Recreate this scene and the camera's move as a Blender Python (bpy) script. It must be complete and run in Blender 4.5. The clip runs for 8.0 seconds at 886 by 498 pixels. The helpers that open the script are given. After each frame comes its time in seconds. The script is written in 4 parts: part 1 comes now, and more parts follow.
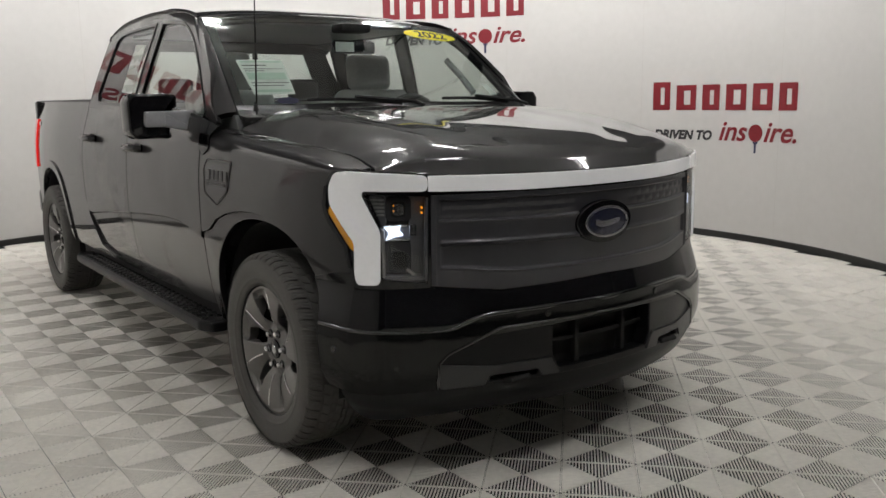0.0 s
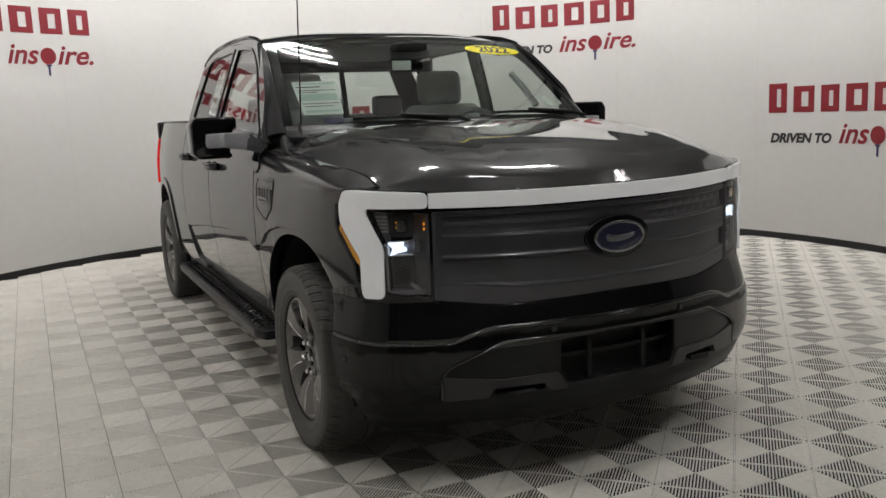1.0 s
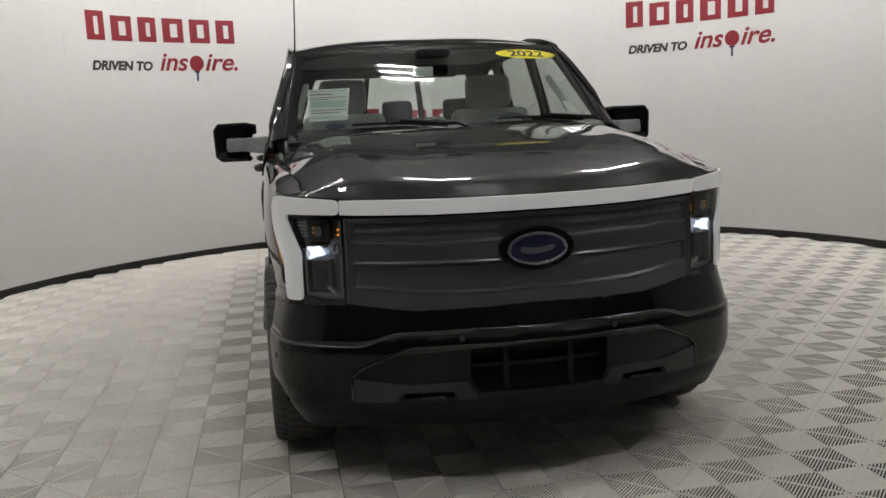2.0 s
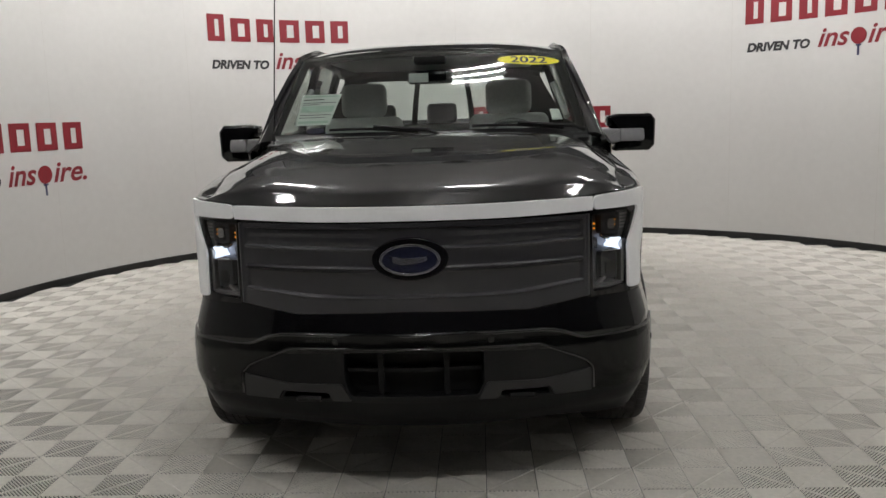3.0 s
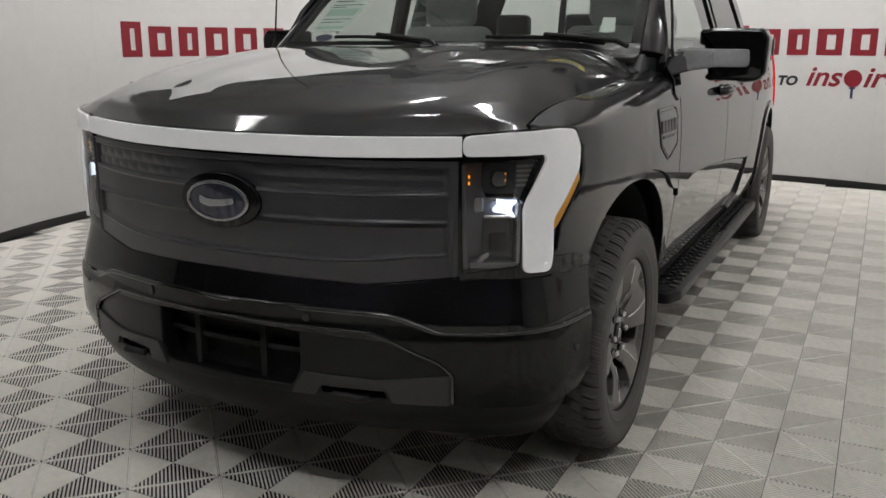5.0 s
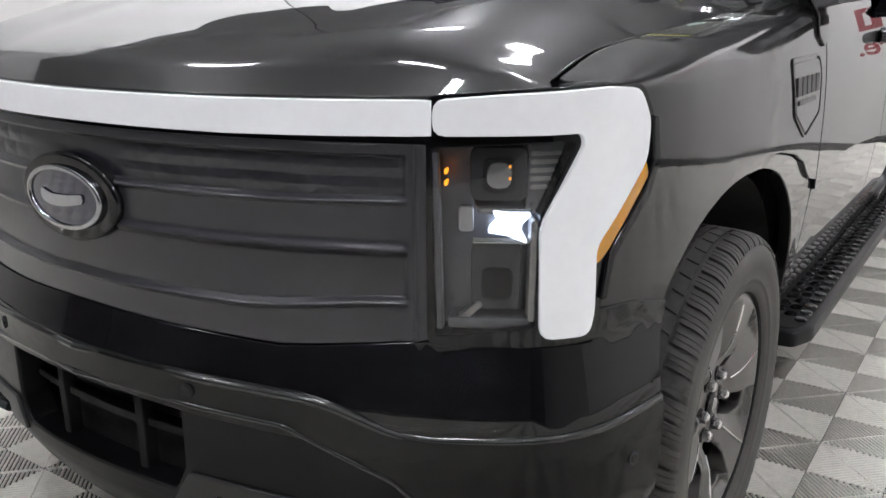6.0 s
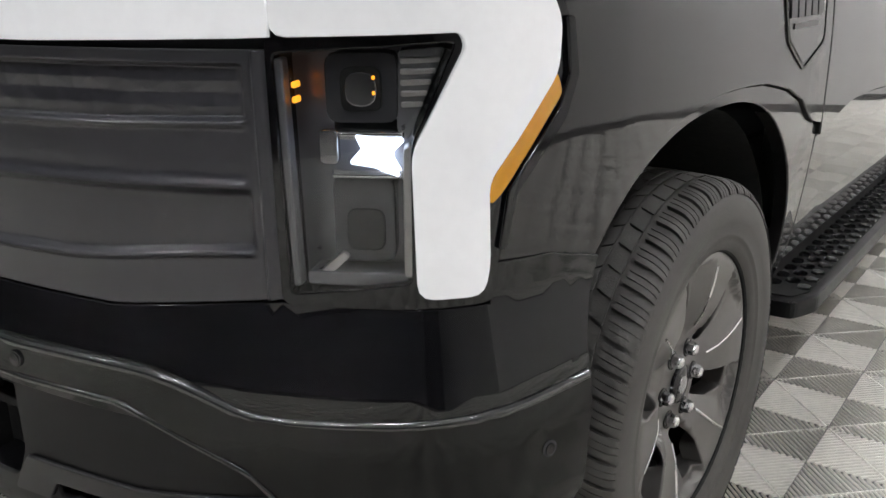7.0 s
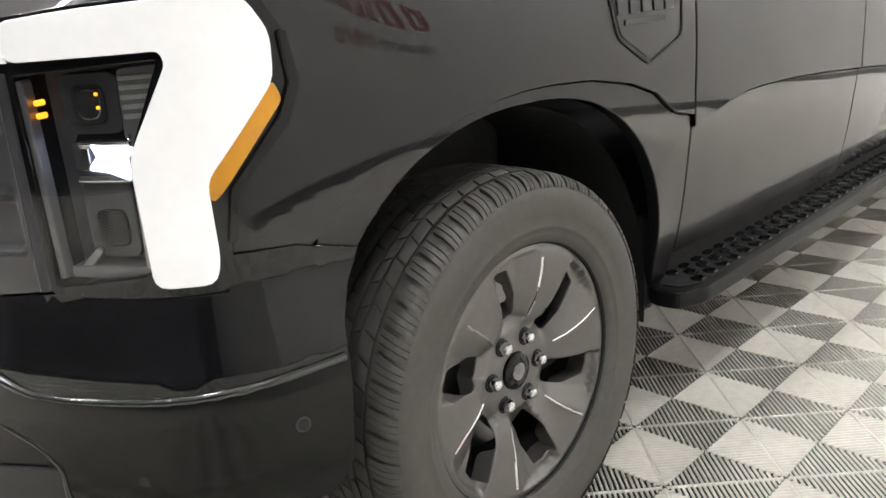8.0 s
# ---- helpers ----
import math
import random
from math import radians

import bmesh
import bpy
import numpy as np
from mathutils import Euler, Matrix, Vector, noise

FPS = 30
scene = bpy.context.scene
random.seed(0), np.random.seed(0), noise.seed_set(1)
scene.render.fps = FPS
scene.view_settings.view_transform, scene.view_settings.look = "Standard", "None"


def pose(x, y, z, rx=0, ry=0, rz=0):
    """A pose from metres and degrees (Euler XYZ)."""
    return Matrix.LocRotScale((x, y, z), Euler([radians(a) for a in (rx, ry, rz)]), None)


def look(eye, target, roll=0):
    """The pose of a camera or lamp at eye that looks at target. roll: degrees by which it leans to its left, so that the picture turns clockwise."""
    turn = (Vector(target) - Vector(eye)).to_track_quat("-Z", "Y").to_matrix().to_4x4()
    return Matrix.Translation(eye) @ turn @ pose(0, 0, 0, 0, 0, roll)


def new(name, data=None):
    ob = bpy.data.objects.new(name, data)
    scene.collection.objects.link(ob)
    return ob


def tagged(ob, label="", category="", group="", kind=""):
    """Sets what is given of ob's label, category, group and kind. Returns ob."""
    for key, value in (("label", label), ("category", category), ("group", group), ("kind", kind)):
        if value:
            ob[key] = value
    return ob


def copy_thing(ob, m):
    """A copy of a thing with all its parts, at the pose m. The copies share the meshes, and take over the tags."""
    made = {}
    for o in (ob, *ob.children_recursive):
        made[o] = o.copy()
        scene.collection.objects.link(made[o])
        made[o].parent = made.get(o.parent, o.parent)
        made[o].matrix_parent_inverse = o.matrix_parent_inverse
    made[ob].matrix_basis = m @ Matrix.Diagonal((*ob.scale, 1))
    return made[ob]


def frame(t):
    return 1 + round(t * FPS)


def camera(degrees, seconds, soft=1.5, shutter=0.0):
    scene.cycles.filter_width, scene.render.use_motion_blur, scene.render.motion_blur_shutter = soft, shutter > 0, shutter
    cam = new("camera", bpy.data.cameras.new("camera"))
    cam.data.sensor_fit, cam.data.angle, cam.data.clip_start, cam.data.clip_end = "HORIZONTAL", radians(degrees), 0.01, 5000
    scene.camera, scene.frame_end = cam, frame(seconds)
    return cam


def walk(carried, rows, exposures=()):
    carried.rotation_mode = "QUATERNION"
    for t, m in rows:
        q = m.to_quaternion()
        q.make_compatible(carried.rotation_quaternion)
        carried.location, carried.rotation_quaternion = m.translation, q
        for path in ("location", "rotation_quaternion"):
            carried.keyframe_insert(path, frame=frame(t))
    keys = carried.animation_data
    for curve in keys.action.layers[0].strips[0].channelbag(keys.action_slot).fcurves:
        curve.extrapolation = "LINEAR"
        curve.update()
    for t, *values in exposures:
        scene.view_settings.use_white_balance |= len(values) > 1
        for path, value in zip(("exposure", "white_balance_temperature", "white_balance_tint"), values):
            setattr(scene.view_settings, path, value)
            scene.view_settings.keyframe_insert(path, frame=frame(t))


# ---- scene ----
cam = camera(54.9, 8.0)
PATH = [
    (0, (-2.352, -3.107, 1.39), (-1.191, -1.515, 1.046), -0.7),
    (0.5, (-2.257, -3.187, 1.402), (-1.203, -1.521, 1.065), -1.5),
    (1, (-1.93, -3.443, 1.422), (-1.078, -1.662, 1.101), -2.4),
    (1.5, (-1.465, -3.632, 1.416), (-0.899, -1.739, 1.105), -3.2),
    (2, (-0.915, -3.839, 1.424), (-0.538, -1.9, 1.116), -2.6),
    (2.2, (-0.67, -3.929, 1.431), (-0.379, -1.974, 1.126), -2.5),
    (3.3, (0.583, -4.003, 1.462), (0.339, -2.043, 1.148), -1.5),
    (3.5, (0.788, -3.957, 1.459), (0.436, -2.014, 1.144), -1.4),
    (4, (1.233, -3.678, 1.44), (0.638, -1.795, 1.125), -1.3),
    (4.5, (1.624, -3.284, 1.407), (0.845, -1.477, 1.052), -1.0),
    (4.7, (1.686, -3.094, 1.398), (0.867, -1.316, 0.988), -0.4),
    (5.8, (1.466, -1.936, 1.307), (0.421, -0.323, 0.754), -0.1),
    (6, (1.418, -1.784, 1.281), (0.337, -0.197, 0.718), -0.1),
    (6.5, (1.380, -1.554, 1.193), (0.265, -0.001, 0.606), -0.3),
    (7, (1.469, -1.436, 1.156), (0.314, 0.074, 0.536), -0.7),
    (7.5, (1.658, -1.345, 1.152), (0.403, 0.074, 0.511), -1.8),
    (8, (1.926, -1.191, 1.148), (0.587, 0.171, 0.552), -4.2),
]
walk(cam, [(t, look(eye, aim, roll)) for t, eye, aim, roll in PATH], [(0.0, 0.20, 6500, 10), (1.0, 0.08, 6500, 10), (2.0, -0.03, 6500, 10), (4.6, 0.0, 6500, 10), (5.8, 0.95, 6080, 12), (6.5, 1.02, 6080, 12), (7.0, 1.10, 6200, 11), (8.0, 1.55, 6450, 10)])
# ---- light ----
world = bpy.data.worlds.new("world")
scene.world = world
world.use_nodes = True
world.node_tree.nodes["Background"].inputs[0].default_value = (0.9, 0.95, 1.0, 1)
world.node_tree.nodes["Background"].inputs[1].default_value = 0.02
CX, CY, CR = 0.48, 2.15, 4.40      # middle and radius of the round studio wall
CEIL, WALL_TOP = 5.4, 3.2
TUBE_SPOTS = [(-2.9, -0.9), (0.3, -1.2), (3.5, -0.9), (-2.0, 3.4), (0.4, 2.6), (3.0, 3.4), (-2.8, -3.4), (0.3, -4.0), (3.4, -3.4)]
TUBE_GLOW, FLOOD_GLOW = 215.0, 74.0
# ---- materials ----
def material(name, colour, rough=0.5, metal=0.0, coat=0.0, var=0.08, scale=6.0, bump=0.0, bump_scale=200.0, spec=0.5, fine=60.0):
    """A surface with two scales of unevenness in colour and gloss, and a fine relief."""
    m = bpy.data.materials.new(name)
    m.use_nodes = True
    n, l = m.node_tree.nodes, m.node_tree.links
    b = n["Principled BSDF"]
    b.inputs["Metallic"].default_value = metal
    b.inputs["Coat Weight"].default_value = coat
    b.inputs["Coat Roughness"].default_value = 0.03
    b.inputs["Specular IOR Level"].default_value = spec
    co = n.new("ShaderNodeTexCoord")
    big, small = n.new("ShaderNodeTexNoise"), n.new("ShaderNodeTexNoise")
    big.inputs["Scale"].default_value, small.inputs["Scale"].default_value = scale, fine
    big.inputs["Detail"].default_value = 4
    l.new(co.outputs["Object"], big.inputs["Vector"])
    l.new(co.outputs["Object"], small.inputs["Vector"])
    add = n.new("ShaderNodeMath")
    add.operation = "ADD"
    l.new(big.outputs["Fac"], add.inputs[0])
    l.new(small.outputs["Fac"], add.inputs[1])
    ramp = n.new("ShaderNodeMapRange")
    ramp.inputs["From Min"].default_value, ramp.inputs["From Max"].default_value = 0.6, 1.4
    ramp.inputs["To Min"].default_value, ramp.inputs["To Max"].default_value = 1 - var, 1 + var
    l.new(add.outputs[0], ramp.inputs["Value"])
    mul = n.new("ShaderNodeVectorMath")
    mul.operation = "SCALE"
    mul.inputs[0].default_value = colour
    l.new(ramp.outputs[0], mul.inputs["Scale"])
    l.new(mul.outputs[0], b.inputs["Base Color"])
    r = n.new("ShaderNodeMapRange")
    r.inputs["From Min"].default_value, r.inputs["From Max"].default_value = 0.6, 1.4
    r.inputs["To Min"].default_value, r.inputs["To Max"].default_value = rough * 0.88, min(1, rough * 1.12)
    l.new(add.outputs[0], r.inputs["Value"])
    l.new(r.outputs[0], b.inputs["Roughness"])
    if bump:
        t = n.new("ShaderNodeTexNoise")
        t.inputs["Scale"].default_value = bump_scale
        l.new(co.outputs["Object"], t.inputs["Vector"])
        bp = n.new("ShaderNodeBump")
        bp.inputs["Strength"].default_value, bp.inputs["Distance"].default_value = bump, 0.002
        l.new(t.outputs["Fac"], bp.inputs["Height"])
        l.new(bp.outputs[0], b.inputs["Normal"])
    return m


def glow(name, colour, strength, base=(0.8, 0.8, 0.8), rough=0.2):
    m = material(name, base, rough, coat=0.6, var=0.03)
    b = m.node_tree.nodes["Principled BSDF"]
    b.inputs["Emission Color"].default_value = (*colour, 1)
    b.inputs["Emission Strength"].default_value = strength
    return m


def pane(name, tint, ior=1.5):
    """Thin glass: a tinted clear sheet whose gloss follows Fresnel."""
    m = bpy.data.materials.new(name)
    m.use_nodes = True
    n, l = m.node_tree.nodes, m.node_tree.links
    n.remove(n["Principled BSDF"])
    clear, shine, mix, facing = n.new("ShaderNodeBsdfTransparent"), n.new("ShaderNodeBsdfGlossy"), n.new("ShaderNodeMixShader"), n.new("ShaderNodeLayerWeight")
    power, gloss = n.new("ShaderNodeMath"), n.new("ShaderNodeMapRange")
    clear.inputs[0].default_value = (*tint, 1)
    shine.inputs["Roughness"].default_value = 0.01
    facing.inputs["Blend"].default_value = 0.5
    power.operation, power.inputs[1].default_value = "POWER", 5.0
    gloss.inputs["To Min"].default_value = 2 * ((ior - 1) / (ior + 1)) ** 2
    l.new(facing.outputs["Facing"], power.inputs[0])
    l.new(power.outputs[0], gloss.inputs["Value"])
    l.new(gloss.outputs[0], mix.inputs[0])
    l.new(clear.outputs[0], mix.inputs[1])
    l.new(shine.outputs[0], mix.inputs[2])
    l.new(mix.outputs[0], n["Material Output"].inputs["Surface"])
    return m


PAINT = material("black_metallic_paint", (0.012, 0.0113, 0.0120), 0.42, metal=0.4, coat=1.0, var=0.05, scale=3, spec=0.1, fine=1500)
PAINT.node_tree.nodes["Principled BSDF"].inputs["Coat IOR"].default_value = 1.45
PAINT.node_tree.nodes["Principled BSDF"].inputs["Coat Roughness"].default_value = 0.0
GLOSS = material("gloss_black_plastic", (0.005, 0.005, 0.0058), 0.06, var=0.1, spec=0.42)
BUMPER = material("semi_gloss_bumper", (0.004, 0.0042, 0.004), 0.14, var=0.1, spec=0.26)
LIPGLOSS = material("polished_black_trim", (0.02, 0.02, 0.021), 0.12, var=0.1, spec=0.9)
SATIN = material("satin_black_plastic", (0.005, 0.005, 0.0056), 0.35, var=0.15, spec=0.24)
GRILLE = material("satin_grey_grille", (0.030, 0.030, 0.036), 0.34, coat=0.25, var=0.07)
BEZEL = material("grey_lamp_bezel", (0.17, 0.17, 0.18), 0.30, metal=0.5, var=0.1)
LAMPGREY = material("dark_lamp_plastic", (0.045, 0.045, 0.049), 0.22, var=0.1)
DARK = material("matt_black_liner", (0.0045, 0.0045, 0.0045), 0.8, var=0.2, bump=0.3, bump_scale=80)
RUBBER = material("tyre_rubber", (0.075, 0.071, 0.066), 0.62, var=0.22, scale=9, bump=0.25, bump_scale=350)
ALLOY = material("dark_grey_alloy", (0.17, 0.163, 0.156), 0.36, metal=0.6, coat=0.25, var=0.08)
CHROME = material("chrome", (0.75, 0.75, 0.76), 0.12, metal=1.0, var=0.05)
SMOKE = material("smoked_chrome", (0.42, 0.42, 0.43), 0.16, metal=1.0, var=0.08)
STEEL = material("brushed_steel", (0.42, 0.41, 0.40), 0.36, metal=1.0, var=0.15)
SKIDPL = material("charcoal_plastic", (0.014, 0.014, 0.015), 0.36, var=0.12)
GREYPL = material("grey_plastic", (0.32, 0.32, 0.33), 0.4, var=0.1, bump=0.1, bump_scale=500)
LEATHER = material("grey_leather", (0.48, 0.49, 0.48), 0.5, var=0.12, bump=0.3, bump_scale=250)
DASH = material("dark_dashboard", (0.11, 0.116, 0.114), 0.55, var=0.15, bump=0.3, bump_scale=300)
BLUE = material("dark_blue_enamel", (0.007, 0.010, 0.042), 0.18, coat=1.0, var=0.1)
RED = material("dark_red_vinyl", (0.21, 0.010, 0.018), 0.45, var=0.12)
INK = material("black_vinyl", (0.025, 0.024, 0.026), 0.45, var=0.12)
NAVY = material("navy_vinyl", (0.03, 0.035, 0.09), 0.45, var=0.12)
YELLOW = material("yellow_sticker", (0.93, 0.82, 0.02), 0.5, var=0.05)
PAPER = material("white_paper", (0.72, 0.76, 0.72), 0.6, var=0.05)
PALE = material("pale_green_print", (0.45, 0.58, 0.50), 0.6, var=0.1)
WALLMAT = material("painted_wall", (0.58, 0.567, 0.548), 0.55, var=0.035, scale=1.2, bump=0.06, bump_scale=60, fine=14)
CEILMAT = material("plain_ceiling", (0.55, 0.543, 0.53), 0.8, var=0.05, scale=1.0)
BACKMAT = material("dark_unseen_wall", (0.022, 0.021, 0.020), 0.85, var=0.2, scale=2.0)
SKIRT = material("black_skirting", (0.010, 0.010, 0.010), 0.5, var=0.15)
TILE = material("grey_floor_tile", (0.82, 0.79, 0.727), 0.55, var=0.10, scale=2.5, spec=0.35, fine=40)
UNDER = material("floor_underlay", (0.008, 0.008, 0.0075), 0.8, var=0.25)
DRL = glow("white_light_guide", (1.0, 1.0, 1.0), 0.11)
BARLIGHT = glow("milky_light_bar", (1.0, 1.0, 1.0), 0.13)
LED = glow("led_white", (0.72, 0.82, 1.0), 1.6)
AMBERLED = glow("led_amber", (1.0, 0.34, 0.02), 0.9, (0.6, 0.25, 0.02))
AMBER = material("amber_reflector", (0.66, 0.29, 0.006), 0.2, coat=0.8, var=0.08)
TAILRED = glow("red_tail_lens", (1.0, 0.02, 0.01), 0.35, (0.55, 0.01, 0.01), 0.15)
TUBE = glow("lamp_tube", (1.0, 0.988, 0.972), TUBE_GLOW)
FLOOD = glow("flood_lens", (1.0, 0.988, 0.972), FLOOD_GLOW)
WHITEMETAL = material("white_metal", (0.75, 0.75, 0.73), 0.45, var=0.05)
GLASS = pane("windscreen_glass", (0.80, 0.85, 0.82), 1.55)
TINTED = pane("tinted_glass", (0.72, 0.76, 0.73), 1.55)
LENS = pane("lamp_lens", (0.86, 0.87, 0.88), 1.35)
# ---- building helpers ----
def smooth(a, b, v):
    k = min(1.0, max(0.0, (v - a) / (b - a)))
    return k * k * (3 - 2 * k)


def mesh_object(name, bm, mat, parent=None, label="", angle=35, normals=None):
    me = bpy.data.meshes.new(name)
    bm.to_mesh(me)
    bm.free()
    me.materials.append(mat)
    me.shade_smooth()
    if normals is None:
        me.set_sharp_from_angle(angle=radians(angle))
    else:
        me.normals_split_custom_set_from_vertices(normals)
    ob = new(name, me)
    if parent is not None:
        ob.parent = parent
    return tagged(ob, label) if label else ob


def part(name, bm, mat, parent, label="", angle=35):
    return mesh_object(name, bm, mat, parent, label, angle)


def empty(name, m=None):
    ob = new(name)
    if m is not None:
        ob.matrix_basis = m
    return ob


def surface(name, bm, fmap, mat, parent, label="", thick=0.02, flip=False, eps=0.002, edge=0.005):
    """Lays the flat sheet bm (u, v) on the surface fmap, with true normals and a turned-in rim of the given depth."""
    sign = -1 if flip else 1
    bm.verts.index_update()
    flat = [(v.co.x, v.co.y) for v in bm.verts]
    pos, nor = [], []
    for u, v in flat:
        p = Vector(fmap(u, v))
        du = Vector(fmap(u + eps, v)) - Vector(fmap(u - eps, v))
        dv = Vector(fmap(u, v + eps)) - Vector(fmap(u, v - eps))
        n = du.cross(dv)
        n = n.normalized() * sign if n.length > 1e-12 else Vector((0, 0, 1))
        pos.append(p)
        nor.append(n)
    faces = []
    for f in bm.faces:
        idx = [v.index for v in f.verts]
        if f.normal.z < 0:
            idx.reverse()
        faces.append(idx[::-1] if flip else idx)
    rim = [e for e in bm.edges if len(e.link_faces) == 1] if thick > 0 else []
    made = {}
    for e in rim:
        f = e.link_faces[0]
        loop = next(l for l in f.loops if l.edge == e)
        a, b = loop.vert.index, loop.link_loop_next.vert.index
        if f.normal.z < 0:
            a, b = b, a
        along = pos[b] - pos[a]
        for i in (a, b):
            made.setdefault(i, Vector())
            made[i] += along.cross(nor[i]) * sign
    top = {}
    for i, out in made.items():
        out = out.normalized() if out.length > 1e-9 else nor[i]
        top[i] = len(pos)
        pos.append(pos[i].copy())
        nor.append(nor[i].copy())
        r = min(edge, thick * 0.5)
        pos.append(pos[i] + out * r * 0.35 - nor[i] * r * 0.35)
        nor.append((out + nor[i]).normalized())
        pos.append(pos[i] + out * r * 0.45 - nor[i] * r)
        nor.append(out)
        pos.append(pos[i] + out * r * 0.45 - nor[i] * thick)
        nor.append(out)
    for e in rim:
        f = e.link_faces[0]
        loop = next(l for l in f.loops if l.edge == e)
        a, b = loop.vert.index, loop.link_loop_next.vert.index
        if (f.normal.z < 0) != flip:
            a, b = b, a
        if a in top and b in top:
            ta, tb = top[a], top[b]
            faces.append([tb, ta, ta + 1, tb + 1])
            faces.append([tb + 1, ta + 1, ta + 2, tb + 2])
            faces.append([tb + 2, ta + 2, ta + 3, tb + 3])
    bm.free()
    me = bpy.data.meshes.new(name)
    me.from_pydata(pos, [], faces)
    me.materials.append(mat)
    me.shade_smooth()
    me.normals_split_custom_set_from_vertices(nor)
    ob = new(name, me)
    ob.parent = parent
    return tagged(ob, label) if label else ob


def sheet(outline, step, holes=(), step_v=None):
    """A flat sheet (u, v) with that outline and holes, cut into a grid."""
    bm = bmesh.new()
    edges = []
    for loop in (outline, *holes):
        vs = [bm.verts.new((u, v, 0)) for u, v in loop]
        edges += [bm.edges.new((vs[i], vs[(i + 1) % len(vs)])) for i in range(len(vs))]
    bmesh.ops.triangle_fill(bm, edges=edges, use_beauty=True)
    bmesh.ops.dissolve_degenerate(bm, dist=1e-5, edges=bm.edges[:])
    us, vs = [p[0] for p in outline], [p[1] for p in outline]
    for lo, hi, axis, d in ((min(us), max(us), 0, step), (min(vs), max(vs), 1, step_v or step)):
        k = max(1, round((hi - lo) / d))
        for i in range(1, k):
            at = lo + (hi - lo) * i / k + 1e-5
            co, no = [0, 0, 0], [0, 0, 0]
            co[axis], no[axis] = at, 1
            bmesh.ops.bisect_plane(bm, geom=bm.verts[:] + bm.edges[:] + bm.faces[:], plane_co=co, plane_no=no, dist=1e-6)
    bmesh.ops.dissolve_degenerate(bm, dist=2e-5, edges=bm.edges[:])
    bmesh.ops.triangulate(bm, faces=[f for f in bm.faces if len(f.verts) > 4])
    bm.normal_update()
    return bm


def grid(u0, u1, v0, v1, nu, nv):
    bm = bmesh.new()
    vs = [[bm.verts.new((u0 + (u1 - u0) * i / nu, v0 + (v1 - v0) * j / nv, 0)) for j in range(nv + 1)] for i in range(nu + 1)]
    for i in range(nu):
        for j in range(nv):
            bm.faces.new((vs[i][j], vs[i + 1][j], vs[i + 1][j + 1], vs[i][j + 1]))
    bm.normal_update()
    return bm


def box(x0, x1, y0, y1, z0, z1, bevel=0.004, segments=2, bm=None):
    bm = bm or bmesh.new()
    made = bmesh.ops.create_cube(bm, size=1)["verts"]
    for v in made:
        v.co = Vector((x0 + (v.co.x + 0.5) * (x1 - x0), y0 + (v.co.y + 0.5) * (y1 - y0), z0 + (v.co.z + 0.5) * (z1 - z0)))
    if bevel:
        edges = list({e for v in made for e in v.link_edges})
        bmesh.ops.bevel(bm, geom=edges, offset=bevel, segments=segments, affect="EDGES", profile=0.5)
    return bm


def prism(outline, depth, m, bevel=0.003, bm=None, segments=2):
    """A solid with the outline (in its own x, y) and depth along z, rounded, put at m."""
    bm = bm or bmesh.new()
    face = bm.faces.new([bm.verts.new((u, v, 0)) for u, v in outline])
    made = bmesh.ops.extrude_face_region(bm, geom=[face])["geom"]
    new_verts = [g for g in made if isinstance(g, bmesh.types.BMVert)]
    for v in new_verts:
        v.co.z += depth
    verts = list(face.verts) + new_verts
    faces = {f for v in verts for f in v.link_faces}
    bmesh.ops.recalc_face_normals(bm, faces=list(faces))
    if bevel:
        made = bmesh.ops.bevel(bm, geom=list({e for v in verts for e in v.link_edges}), offset=bevel, segments=segments, affect="EDGES", profile=0.5)
        verts = list({v for f in made["faces"] for v in f.verts} | {v for v in verts if v.is_valid})
    bmesh.ops.transform(bm, matrix=m, verts=verts)
    return bm


def lathe(profile, n=48, axis="X", bm=None):
    """A body of revolution about the x axis from (radius, x) pairs."""
    bm = bm or bmesh.new()
    rings = []
    for r, x in profile:
        rings.append([bm.verts.new((x, r * math.cos(2 * math.pi * i / n), r * math.sin(2 * math.pi * i / n))) for i in range(n)])
    for a, b in zip(rings, rings[1:]):
        for i in range(n):
            bm.faces.new((a[i], a[(i + 1) % n], b[(i + 1) % n], b[i]))
    bmesh.ops.recalc_face_normals(bm, faces=bm.faces[:])
    return bm


def tube_along(points, radius, n=10, bm=None, taper=1.0):
    bm = bm or bmesh.new()
    pts = [Vector(p) for p in points]
    rings = []
    for i, p in enumerate(pts):
        d = (pts[min(i + 1, len(pts) - 1)] - pts[max(i - 1, 0)]).normalized()
        side = d.cross(Vector((0, 0, 1))) if abs(d.z) < 0.95 else d.cross(Vector((1, 0, 0)))
        side.normalize()
        up = side.cross(d)
        r = radius * (1 + (taper - 1) * i / max(1, len(pts) - 1))
        rings.append([bm.verts.new(p + r * (math.cos(2 * math.pi * k / n) * side + math.sin(2 * math.pi * k / n) * up)) for k in range(n)])
    for a, b in zip(rings, rings[1:]):
        for k in range(n):
            bm.faces.new((a[k], a[(k + 1) % n], b[(k + 1) % n], b[k]))
    bm.faces.new(rings[0][::-1])
    bm.faces.new(rings[-1])
    bmesh.ops.recalc_face_normals(bm, faces=bm.faces[:])
    return bm


